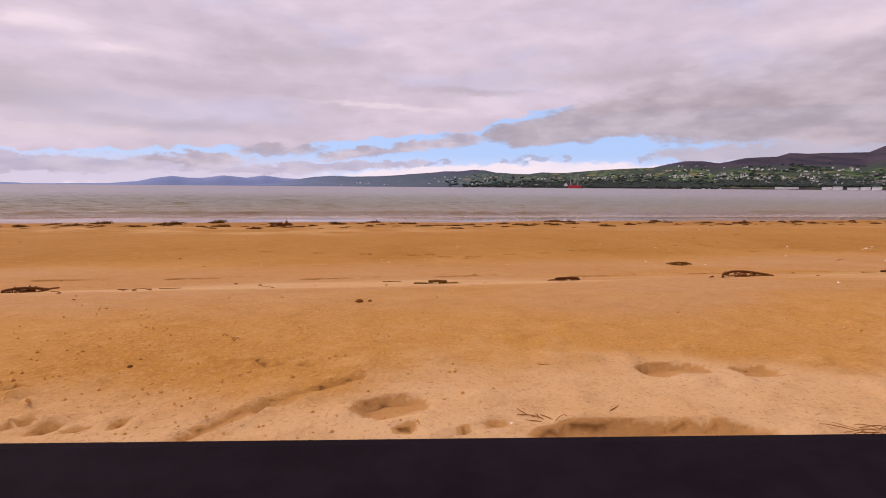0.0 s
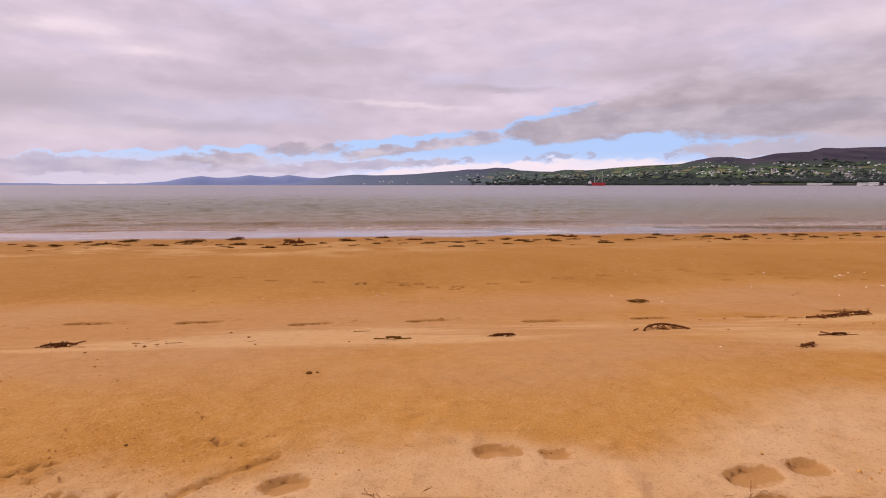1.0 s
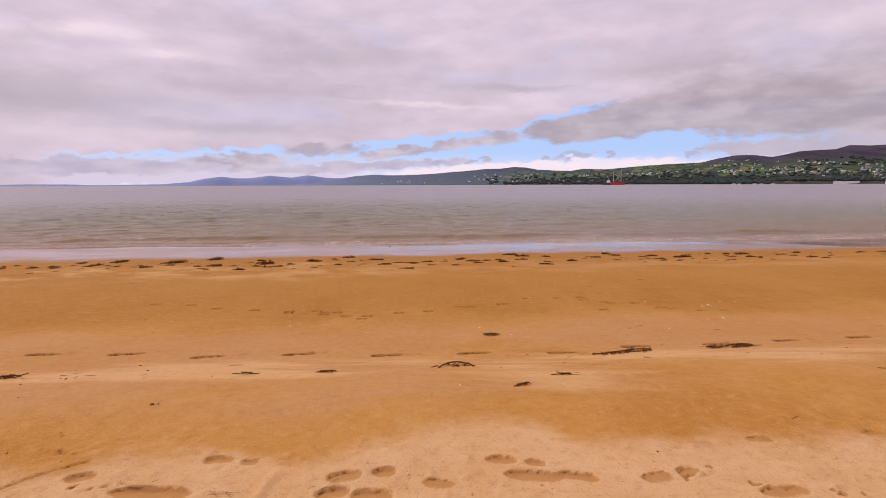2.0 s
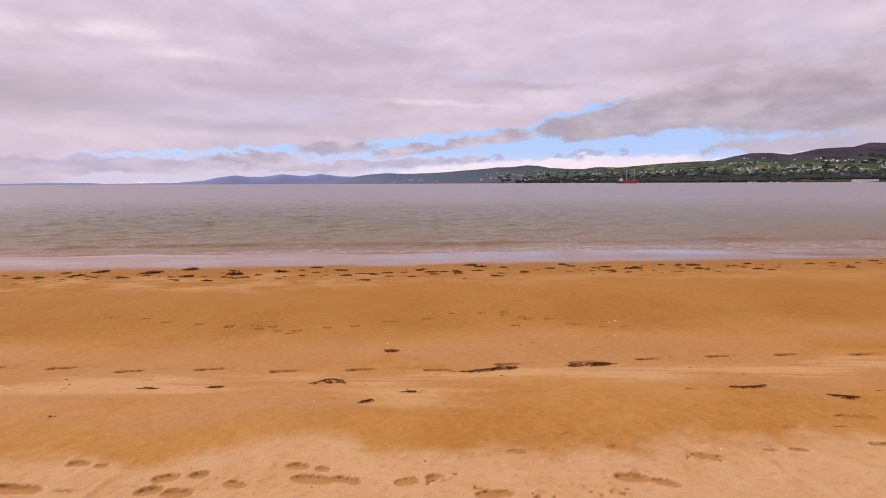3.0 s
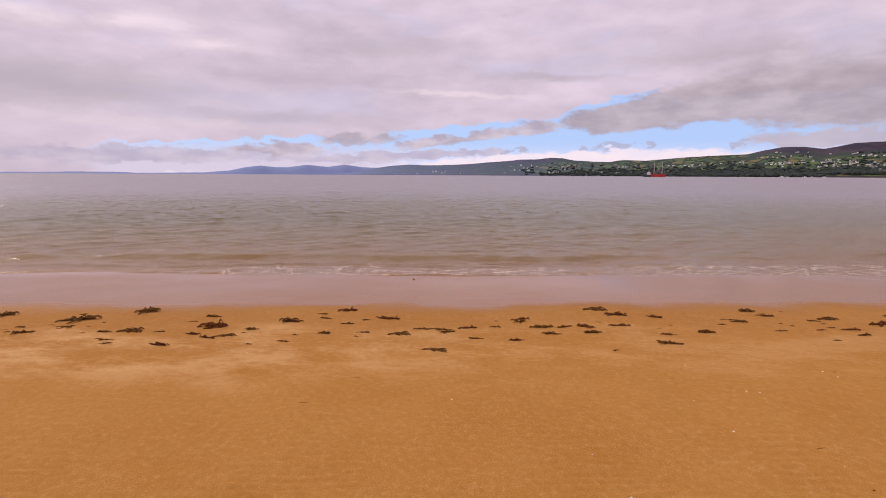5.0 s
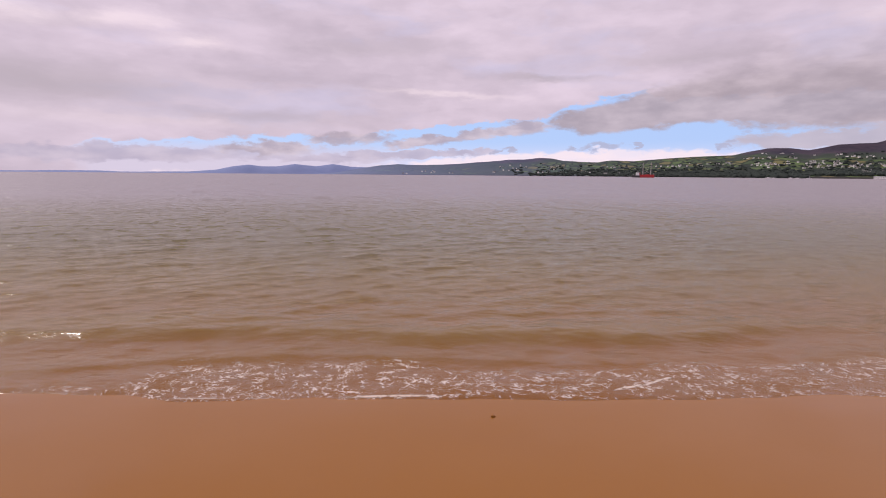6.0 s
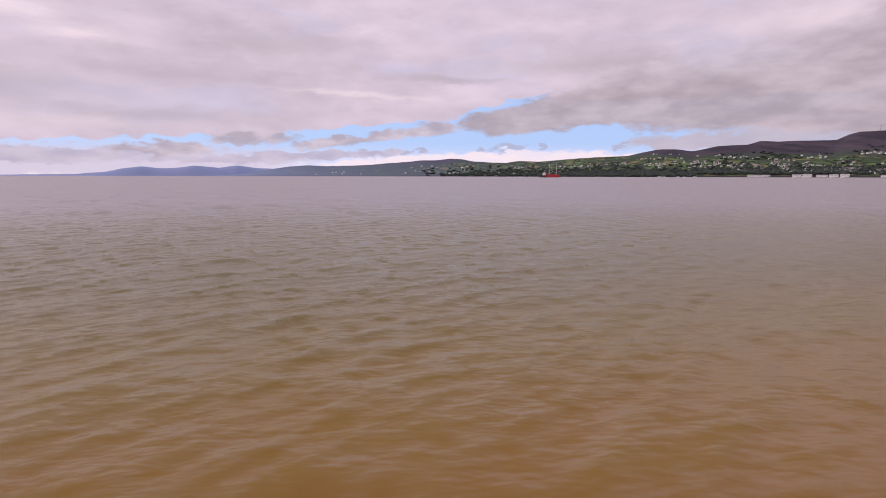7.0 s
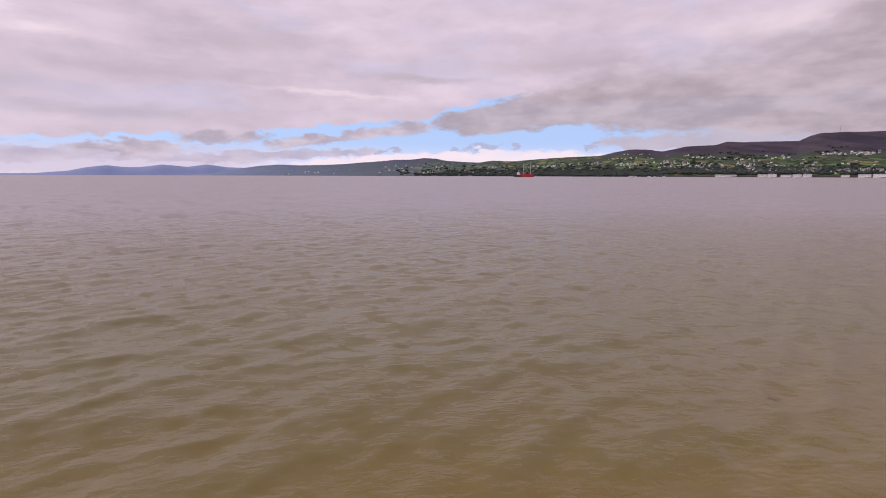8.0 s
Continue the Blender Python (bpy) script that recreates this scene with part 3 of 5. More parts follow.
# paw prints along the lower beach: x, y
PAWS = [
    (-2.63, 5.35), (-2.13, 5.31), (-1.7, 5.14), (-1.19, 5.11), (-0.73, 5.06), (-0.71, 4.98), (-0.39, 5.1), (-0.27, 5.05),
    (-0.13, 5.05), (-0.25, 4.92), (0.03, 4.85), (0.28, 4.86), (0.25, 4.72), (0.63, 5.04), (0.98, 5.15), (1.35, 5.43),
    (1.48, 5.42), (1.88, 5.64), (1.95, 5.65), (2.25, 5.99), (2.66, 6.07), (2.98, 6.17), (2.99, 5.97), (3.23, 5.83),
    (3.3, 5.74), (3.61, 5.76), (3.13, 5.32), (3.85, 5.49), (3.95, 5.43), (4.27, 5.32), (4.55, 5.35),
]
GROOVE = [(-0.345, 0.68), (-0.27, 0.775), (-0.20, 0.86), (-0.14, 0.93)]


def fall(x, y):
    """Height of the smooth beach, the sea at 0."""
    s = -x * LEAN / math.hypot(1, LEAN) + y / math.hypot(1, LEAN)
    k = 0.25
    return (np.interp(s - k, FALL_S, FALL_Z) + np.interp(s, FALL_S, FALL_Z) * 2 + np.interp(s + k, FALL_S, FALL_Z)) / 4


us = spread((-4900, -40, 700, 8), (-40, -9, 4, 0.10), (-9, -2.2, 0.09, 0.03), (-2.2, 6.6, 0.0145, 0.0145), (6.6, 12, 0.03, 0.08), (12, 45, 0.1, 4), (45, 4900, 8, 700))
ss = spread((-4900, -30, 700, 6), (-30, 0.2, 4, 0.05), (0.2, 3.4, 0.0125, 0.0125), (3.4, 6.8, 0.0145, 0.022), (6.8, 14.2, 0.03, 0.055), (14.2, 40, 0.08, 2.0), (40, 4900, 4, 600))
U, S = np.meshgrid(us, ss)
X, Y = U * EU[0] + S * ES[0], U * EU[1] + S * ES[1]
Z = fall(X, Y)
close = np.exp(-np.clip(np.abs(U) - 30, 0, None) / 20) * np.exp(-np.clip(np.abs(S) - 20, 0, None) / 20)
Z += close * (fractal(X, Y, 2.6, 1, 3) * 0.010 + fractal(X, Y, 0.5, 9, 3) * 0.0030 * np.clip((9.5 - S) / 4, 0.1, 1))
lump = np.clip(fractal(X, Y, 0.075, 30, 3), 0.2, None) - 0.2
Z += close * lump * 0.012 * np.clip((1.8 - S) / 1.0, 0.10, 1) * (S < 4) * np.clip(0.5 + fractal(X, Y, 0.7, 36, 2), 0.1, 1)
rippled = np.clip((S - 3.9) / 0.6, 0, 1) * np.clip((7.4 - S) / 1.5, 0, 1) * np.clip(fractal(X * 2.6, Y * 0.7, 1.3, 51, 3) * 2.2 + 0.25, 0, 1)
Z += rippled * 0.0044 * np.sin(2 * np.pi * (S + 0.05 * fractal(X, Y, 0.6, 60, 2)) / 0.085)
rill = np.clip((S - 6.2) / 1, 0, 1) * np.clip((9.3 - S) / 1.2, 0, 1)
Z += rill * 0.006 * np.clip(fractal(X * 0.8, Y, 0.35, 71, 3), -0.3, 0.8)


DUG_SHADE = np.zeros_like(Z)


def press(x, y, length, width, turn, depth, rim=0.22, power=2.3, tone=0.42, ramp=0.0):
    """A dent with a steep far wall and a low pushed-up rim; with ramp its floor rises to nothing at the near side."""
    i0, i1 = np.searchsorted(ss, (-x * LEAN + y) / 1.0143 - 0.45), np.searchsorted(ss, (-x * LEAN + y) / 1.0143 + 0.45)
    j0, j1 = np.searchsorted(us, (x + y * LEAN) / 1.0143 - 0.45), np.searchsorted(us, (x + y * LEAN) / 1.0143 + 0.45)
    px, py = X[i0:i1, j0:j1], Y[i0:i1, j0:j1]
    xx, yy = px - x, py - y
    a, b = (xx * math.cos(turn) + yy * math.sin(turn)) / (length / 2), (-xx * math.sin(turn) + yy * math.cos(turn)) / (width / 2)
    r = (np.abs(a) ** power + np.abs(b) ** power) ** (1 / power) * (1 + 0.055 * fractal(px, py, 0.06, 81, 3))
    dent = np.clip((1.06 - r) / 0.16, 0, 1)
    dent = dent * dent * (3 - 2 * dent)
    slope = 1 - ramp * np.clip((0.75 - b) / 1.75, 0, 1) * 0.92
    bits = 0.95 + 0.22 * fractal(px, py, 0.03, 85, 3)
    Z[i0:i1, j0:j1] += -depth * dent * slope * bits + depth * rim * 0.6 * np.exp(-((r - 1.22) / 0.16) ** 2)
    # shade put into the colour along the far and left wall
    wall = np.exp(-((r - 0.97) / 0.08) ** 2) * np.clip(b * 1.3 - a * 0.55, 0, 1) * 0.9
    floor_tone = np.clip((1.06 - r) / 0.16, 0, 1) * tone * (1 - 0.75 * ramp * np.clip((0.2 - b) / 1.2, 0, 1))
    DUG_SHADE[i0:i1, j0:j1] = np.maximum(DUG_SHADE[i0:i1, j0:j1], np.maximum(floor_tone, wall * min(1.0, tone * 2.2)))


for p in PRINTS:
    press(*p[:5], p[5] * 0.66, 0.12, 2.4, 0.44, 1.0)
# a walker's even steps along the beach, each a deep heel, a shallow sole and a scuff of kicked sand
WALKER = [(-1.53, 2.95), (-0.76, 2.87), (-0.03, 3.0), (0.72, 2.99), (1.435, 3.08), (2.185, 3.12), (2.845, 3.385), (3.58, 3.505), (4.27, 3.69), (5.01, 3.855), (5.73, 3.94), (6.48, 3.98)]
WALKER += [(-1.53 - 0.74 * k, 2.95 - 0.06 * k + (0.05 if k % 2 else -0.02)) for k in range(1, 9)] + [(6.48 + 0.73 * k, 3.98 + 0.10 * k + (0.05 if k % 2 else -0.02)) for k in range(1, 7)]
rng = random.Random(5)
for k, (x, y) in enumerate(WALKER):
    turn = 0.25 + rng.uniform(-0.1, 0.1)
    cx, sy = math.cos(turn), math.sin(turn)
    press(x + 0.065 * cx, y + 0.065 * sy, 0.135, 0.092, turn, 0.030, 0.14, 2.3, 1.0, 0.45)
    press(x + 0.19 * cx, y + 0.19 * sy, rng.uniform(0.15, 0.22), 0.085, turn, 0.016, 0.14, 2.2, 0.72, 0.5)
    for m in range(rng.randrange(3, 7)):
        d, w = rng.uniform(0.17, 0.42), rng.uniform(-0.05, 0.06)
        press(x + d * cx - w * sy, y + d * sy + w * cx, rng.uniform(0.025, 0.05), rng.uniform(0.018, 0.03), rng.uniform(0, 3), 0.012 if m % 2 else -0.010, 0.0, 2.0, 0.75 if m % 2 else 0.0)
for cx, cy, spread_x, spread_y, count in ((-0.74, 0.82, 0.05, 0.03, 16), (-0.66, 0.66, 0.05, 0.03, 14), (-0.34, 0.99, 0.045, 0.012, 12), (-0.50, 0.72, 0.07, 0.02, 8), (0.02, 0.71, 0.05, 0.01, 6), (2.55, 0.98, 0.05, 0.03, 10), (2.95, 0.86, 0.12, 0.05, 16), (3.4, 0.93, 0.1, 0.04, 10), (4.1, 1.36, 0.06, 0.02, 8)):
    for m in range(count):   # crumbly lumps and pits of kicked sand
        press(cx + rng.gauss(0, spread_x), cy + rng.gauss(0, spread_y), rng.uniform(0.02, 0.045), rng.uniform(0.014, 0.026), rng.uniform(0, 3), -0.008 if m % 2 else 0.008, 0.0, 2.0, 0.0 if m % 2 else 0.7)
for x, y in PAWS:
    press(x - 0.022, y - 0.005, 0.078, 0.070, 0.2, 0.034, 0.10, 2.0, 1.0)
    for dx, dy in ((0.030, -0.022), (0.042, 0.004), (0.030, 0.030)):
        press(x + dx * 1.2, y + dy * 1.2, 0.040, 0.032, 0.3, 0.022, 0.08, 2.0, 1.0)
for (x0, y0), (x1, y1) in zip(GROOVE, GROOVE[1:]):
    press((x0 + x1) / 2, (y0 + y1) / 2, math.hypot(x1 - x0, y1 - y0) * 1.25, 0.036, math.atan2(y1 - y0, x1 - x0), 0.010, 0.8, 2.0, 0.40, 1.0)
ground = grid_mesh("ground", X, Y, Z, "shore", np.stack([U, S, DUG_SHADE], -1), SAND)
tagged(ground, "rippled orange beach sand with boot prints, wet and shining by the water", "sand", kind="structure")


# ---------------------------------------------------------------- the sea
us_w = spread((-4900, -80, 700, 12), (-80, -32, 5, 0.5), (-32, -14, 0.4, 0.1), (-14, 13, 0.095, 0.095), (13, 32, 0.1, 0.4), (32, 80, 0.5, 5), (80, 4900, 12, 700))
ss_w = spread((12.6, 24, 0.06, 0.06), (24, 46, 0.062, 0.16), (46, 95, 0.17, 1.2), (95, 400, 1.5, 25), (400, 4900, 40, 500))
WU, WS = np.meshgrid(us_w, ss_w)
WX, WY = WU * EU[0] + WS * ES[0], WU * EU[1] + WS * ES[1]
step = np.maximum(np.gradient(us_w)[None, :], np.gradient(ss_w)[:, None])
off = np.clip((WS - 13.9) / 3.2, 0.0, 1)
WZ = np.zeros_like(WX)
wr = random.Random(11)
for k in range(84):
    size = 0.30 * (4.2 / 0.30) ** (k / 83)
    turn = wr.gauss(0.42, 0.40)
    du, ds = math.sin(turn), -math.cos(turn)
    keep = np.clip((size / step - 3) / 3, 0, 1)
    group = 0.35 + 0.9 * value_noise(WX, WY, size * 2.2, 200 + k)
    ph = 2 * np.pi * (WU * du + WS * ds) / size + wr.uniform(0, 6.28)
    ph = ph + 0.45 * np.sin(ph)
    w = 1 - 2 * np.abs(np.sin(ph / 2)) ** 0.95
    WZ += 0.0046 * size * (0.45 + math.exp(-(math.log(size / 0.75) / 0.75) ** 2)) * w * group * keep
WZ *= (0.18 + 0.82 * off)
edge_wob = np.interp(WU, [-8, -2.8, -2.2, 0, 5, 12], [0.30, 0.20, 0.0, -0.10, -0.22, -0.2]) + 0.13 * fractal(WX, WX * 0 + 7.3, 1.7, 301, 4)
crest = WS - (16.3 + 0.55 * fractal(WX, WX * 0 + 2.1, 3.4, 311, 4))
tall = np.clip(0.68 + 0.5 * fractal(WX, WX * 0 + 9.4, 5.0, 321, 2), 0.2, 0.85)
WZ += 0.125 * tall * np.where(crest < 0, np.exp(-(crest / 0.34) ** 2), np.exp(-(crest / 1.1) ** 2))
crest_2 = WS - (15.1 + 0.3 * fractal(WX, WX * 0 + 4.4, 3.5, 331, 3))
WZ += 0.040 * np.clip(0.6 + fractal(WX, WX * 0 + 1.4, 4.0, 341, 2), 0, 1) * np.where(crest_2 < 0, np.exp(-(crest_2 / 0.15) ** 2), np.exp(-(crest_2 / 0.6) ** 2))
lip_at = WS - (13.95 + edge_wob)
WZ += 0.014 * np.where(lip_at < 0, np.exp(-(lip_at / 0.10) ** 2), np.exp(-(lip_at / 0.9) ** 2)) - 0.035 * np.clip(-lip_at / 0.25, 0, 1)
bed = fall(WX, WY)
deep = np.clip(WZ - bed, 0, 12)
lobes = np.clip(0.80 + 0.4 * fractal(WX, WX * 0 + 5.5, 3.0, 351, 3), 0, 1) * (0.30 + 0.70 * np.clip((WU + 3.4) / 0.9, 0, 1))
reach_up = 0.5 + 1.05 * lobes + 0.6 * np.clip((WU - 1.5) / 3, 0, 1)
foam = np.clip((reach_up - lip_at) / 0.5, 0, 1) * (lip_at > -0.2) * (0.20 + 0.38 * lobes)
foam = np.maximum(foam, np.exp(-((lip_at - 0.04) / 0.06) ** 2) * np.clip(0.35 + 0.45 * lobes + 0.5 * fractal(WX, WX * 0 + 6.1, 1.4, 381, 3), 0, 1))
spill = np.abs(WS - (13.92 + 0.45 * (WU - 2.8) + 0.03 * fractal(WX, WX * 0 + 2.7, 0.3, 391, 2)))
foam = np.maximum(foam, np.exp(-(spill / 0.07) ** 2) * np.clip((WU - 2.6) / 0.3, 0, 1) * np.clip((4.0 - WU) / 0.3, 0, 1))
curl_at = np.clip(-0.15 + 1.5 * fractal(WX, WX * 0 + 8.2, 2.2, 361, 4), 0, 1)
foam = np.maximum(foam, np.exp(-((crest + 0.10) / 0.08) ** 2) * curl_at * 0.52)
foam = np.maximum(foam, np.exp(-((crest_2 + 0.05) / 0.06) ** 2) * np.clip(-0.1 + 1.2 * fractal(WX, WX * 0 + 3.1, 1.6, 371, 3), 0, 1) * 0.50)
foam = np.where((np.abs(WU) < 60) & (WS < 30), foam, 0)
calm = 0.5 + 0.5 * off
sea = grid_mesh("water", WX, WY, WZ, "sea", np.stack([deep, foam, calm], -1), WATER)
tagged(sea, "shallow silty sea water with low waves and lacy foam at the sand", "sea", kind="structure")
sea.visible_shadow = False


# ---------------------------------------------------------------- the far shore
# skyline: bearing in degrees from straight out to sea, height of the ridge in degrees
RIDGE_AZ = [-21, -18, -16.4, -15, -13.2, -11.4, -8.6, -5.7, -3.1, -1.5, 0.1, 1.6, 3.2, 4.4, 5.6, 7.2, 9, 10.3, 12.3, 14.2, 16.5, 18, 21, 22.6, 23.8,
            25.5, 26.9, 27.9, 29, 31.5, 32.4, 33.8, 35, 38, 38.9, 39.6, 41.3, 43.1, 48, 56, 66]
RIDGE_EL = [0.02, 0.25, 0.5, 0.72, 1.0, 1.09, 1.06, 1.18, 1.38, 1.5, 1.68, 1.68, 1.88, 1.82, 1.58, 1.46, 1.4, 1.57, 1.5, 1.67, 1.88, 1.95, 2.02, 2.44, 2.66,
            2.63, 2.46, 2.64, 2.9, 2.92, 3.2, 3.13, 3.14, 3.16, 3.62, 3.8, 3.8, 3.78, 3.7, 3.4, 2.6]
FAR_AZ = [-60, -46, -41, -37, -34.5, -32, -29.4, -28, -26.5, -25.1, -23.9, -22, -19.9, -18.2, -16.4, -13, -9]
FAR_EL = [0.08, 0.12, 0.17, 0.10, 0.10, 0.14, 0.36, 0.68, 0.88, 0.72, 0.73, 1.0, 0.79, 1.02, 0.78, 0.7, 0.1]
SHORE_AZ, SHORE_R = [-22, -10, 5, 15, 25, 44, 66], [4300, 3950, 3400, 3000, 2700, 2550, 2500]
CREST_R = [4650, 4650, 4600, 4500, 4300, 4250, 4250]


def slope_at(az, r):
    """Height of the far shore at a bearing and distance."""
    r0, r1 = np.interp(az, SHORE_AZ, SHORE_R), np.interp(az, SHORE_AZ, CREST_R)
    k = np.clip((r - r0) / (r1 - r0), 0, 1.3)
    top = np.tan(np.radians(np.interp(az, RIDGE_AZ, RIDGE_EL))) * r1
    bank = 5 * np.clip(k * 40, 0, 1)
    rise = np.where(k < 1, 0.62 * k + 0.38 * k ** 3, 1 - (k - 1) * 0.9)
    roll = 1 + 0.10 * np.sin(k * 9 + az * 0.55) * np.clip(1 - k, 0, 1)
    return -1.5 + bank + np.maximum(top - 5, 1) * rise * roll, k


az = np.linspace(-21, 66, 520)
rr = np.linspace(0, 1.25, 110)
AZ, K = np.meshgrid(az, rr)
RR = np.interp(AZ, SHORE_AZ, SHORE_R) + K * (np.interp(AZ, SHORE_AZ, CREST_R) - np.interp(AZ, SHORE_AZ, SHORE_R))
LX, LY = RR * np.sin(np.radians(AZ)), RR * np.cos(np.radians(AZ))
LZ, KK = slope_at(AZ, RR)
LZ += fractal(LX, LY, 260, 401, 4) * 3.5 * np.clip(KK * 3, 0, 1) * np.clip(np.interp(AZ, RIDGE_AZ, RIDGE_EL), 0, 1)
LZ = np.where(K == 0, -6, LZ)
height = LZ / np.maximum(np.tan(np.radians(3.8)) * 4250, 1)
moor = np.clip(height * np.interp(AZ, [-21, 1, 6, 12, 19, 22, 27, 60], [1.75, 1.55, 0.85, 0.55, 0.62, 0.98, 1.15, 1.25]) + 0.02, 0, 1)
moor = np.maximum(moor, np.interp(AZ, [1, 8], [0.50, 0.0]))
# share of the painted haze by bearing, strongest at the left end
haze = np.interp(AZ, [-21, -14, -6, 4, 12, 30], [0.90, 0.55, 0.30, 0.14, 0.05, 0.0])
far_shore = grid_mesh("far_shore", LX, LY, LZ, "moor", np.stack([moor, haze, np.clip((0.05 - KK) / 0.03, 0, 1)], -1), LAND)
tagged(far_shore, "long green hillside of fields and dark moor across the water", "hillside", kind="structure")

az = np.linspace(-60, -9, 300)
rr = np.linspace(4560, 4860, 14)
AZ, RR = np.meshgrid(az, rr)
k = (RR - 4560) / 200
LX, LY = RR * np.sin(np.radians(AZ)), RR * np.cos(np.radians(AZ))
LZ = -4 + (np.tan(np.radians(np.interp(AZ, FAR_AZ, FAR_EL))) * 4760 + 4) * np.where(k < 1, np.sin(np.clip(k, 0, 1) * np.pi / 2), 1 - (k - 1))
LZ += fractal(LX, LY, 160, 451, 3) * 2.0 * np.clip(k, 0, 1)
# the whole range takes the painted haze colour
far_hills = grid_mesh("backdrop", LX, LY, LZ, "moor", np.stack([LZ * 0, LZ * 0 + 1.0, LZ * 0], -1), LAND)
tagged(far_hills, "distant mountains painted haze-blue low along the sea horizon", "hills", kind="structure")


def on_slope(az, el):
    """The place on the far shore that is seen at that bearing and height in degrees."""
    r0, r1 = np.interp(az, SHORE_AZ, SHORE_R), np.interp(az, SHORE_AZ, CREST_R)
    r = np.linspace(r0 + 4, r1, 240)
    z, _ = slope_at(az, r)
    i = int(np.argmax(np.degrees(np.arctan(z / r)) >= el)) if np.any(np.degrees(np.arctan(z / r)) >= el) else 239
    return r[i] * math.sin(radians(az)), r[i] * math.cos(radians(az)), float(z[i])


# woods and hedgerow trees, far off
def woods():
    bm = bmesh.new()
    bmesh.ops.create_icosphere(bm, subdivisions=1, radius=1.0)
    bm.verts.ensure_lookup_table()
    v0 = np.array([v.co[:] for v in bm.verts])
    f0 = np.array([[v.index for v in f.verts] for f in bm.faces])
    bm.free()
    r = np.random.RandomState(77)
    vs, fs = [], []
    n = 0
    for k in range(3800):
        az = r.triangular(0, 34, 47)
        ridge = np.interp(az, RIDGE_AZ, RIDGE_EL)
        low = r.rand() < 0.70
        el = abs(r.normal(0.14, 0.30)) if low else r.uniform(0.1, 0.72) * ridge
        if low and 27 < az:
            el += 0.22
        if el > ridge * 0.8 or (low and az > 25 and r.rand() < 0.5):
            continue
        if not low and value_noise(np.array([az * 1.0]), np.array([el * 6.0]), 1.1, 91)[0] < 0.22:
            continue
        x, y, z = on_slope(az, el)
        size = r.uniform(5, 10) * (1.15 if low else 0.75)
        for c in range(2):
            k1 = v0 * (1 + r.uniform(-0.28, 0.28, (len(v0), 1))) * (size * r.uniform(0.8, 1.7), size * 0.8, size * r.uniform(0.55, 0.9))
            vs.append(k1 + (x + r.uniform(-9, 9), y + r.uniform(-6, 6), z + size * 0.45))
            fs.append(f0 + n)
            n += len(v0)
    me = bpy.data.meshes.new("woods")
    me.from_pydata(np.concatenate(vs).tolist(), [], np.concatenate(fs).tolist())
    me.materials.append(WOOD_FAR)
    return tagged(new("woods", me), "dark green woods and hedgerow trees on the far hillside", "trees", kind="stuff")


woods()


def gable_house(width, deep, wall_h, roof_h, wall_mat, roof_mat, name, label, category, group, chimneys=0):
    thing = new(name)
    bm = bmesh.new()
    w, d = width / 2, deep / 2
    pts = [(-w, -d, -3), (w, -d, -3), (w, d, -3), (-w, d, -3), (-w, -d, wall_h), (w, -d, wall_h), (w, d, wall_h), (-w, d, wall_h), (-w, 0, wall_h + roof_h), (w, 0, wall_h + roof_h)]
    v = [bm.verts.new(p) for p in pts]
    for f in ((3, 2, 1, 0), (0, 1, 5, 4), (2, 3, 7, 6), (1, 2, 6, 9, 5), (3, 0, 4, 8, 7), (4, 5, 6, 7)):
        bm.faces.new([v[i] for i in f])
    part("wall", bm, wall_mat, thing)
    bm = bmesh.new()
    o, tk = 0.45, 0.35
    for sgn in (-1, 1):
        a = [(-w - o, sgn * (d + o), wall_h - roof_h * o / d), (w + o, sgn * (d + o), wall_h - roof_h * o / d), (w + o, 0, wall_h + roof_h), (-w - o, 0, wall_h + roof_h)]
        lo = [bm.verts.new((x, y, z + 0.05)) for x, y, z in a]
        hi = [bm.verts.new((x, y, z + 0.05 + tk)) for x, y, z in a]
        for i in range(4):
            bm.faces.new((lo[i], lo[(i + 1) % 4], hi[(i + 1) % 4], hi[i]))
        bm.faces.new(hi)
        bm.faces.new(lo[::-1])
    bmesh.ops.recalc_face_normals(bm, faces=bm.faces)
    roof = part("roof", bm, roof_mat, thing)
    for k in range(chimneys):
        bm = bmesh.new()
        x = (w - 0.7) * (1 if k else -1)
        box(bm, x - 0.45, x + 0.45, -0.4, 0.4, wall_h + roof_h - 0.6, wall_h + roof_h + 1.2, 0.05, 1)
        part("chimney", bm, wall_mat, roof)
    bm = bmesh.new()
    n = max(2, int(width / 3.5))
    for k in range(n):
        x = -w + width * (k + 0.5) / n
        for z in ((1.0, 3.9) if wall_h > 4.5 else (1.0,)):
            b2 = bmesh.new()
            box(b2, x - 0.55, x + 0.55, -d - 0.06, -d + 0.1, z, z + 1.3)
            part("window", b2, GLASS_DARK, thing)
    bm.free()
    return tagged(thing, label, category, group)


HOUSES = [
    gable_house(11, 7.5, 5.2, 2.8, WALL_WHITE, SLATE, "house", "white rendered two-storey house with dark slate roof", "house", "houses on the far shore", 2),
    gable_house(15, 8, 3.2, 2.8, WALL_WHITE, SLATE, "bungalow", "long white bungalow with a slate roof", "house", "houses on the far shore", 1),
    gable_house(12, 8, 5.4, 3.0, WALL_GREY, SLATE, "house", "grey rendered two-storey house with dark slate roof", "house", "houses on the far shore", 2),
]
SHED = gable_house(46, 20, 5.6, 2.4, WALL_WHITE, SHED_ROOF, "shed", "long white industrial shed on the far waterfront", "shed", "sheds on the waterfront")


def bearing(px, py):
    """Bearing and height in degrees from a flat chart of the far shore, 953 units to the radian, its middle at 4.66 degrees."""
    return 4.66 + math.degrees(math.atan((px - 784) / 953.0)), (313.8 - py) / 953.0 * 57.3 * 0.985


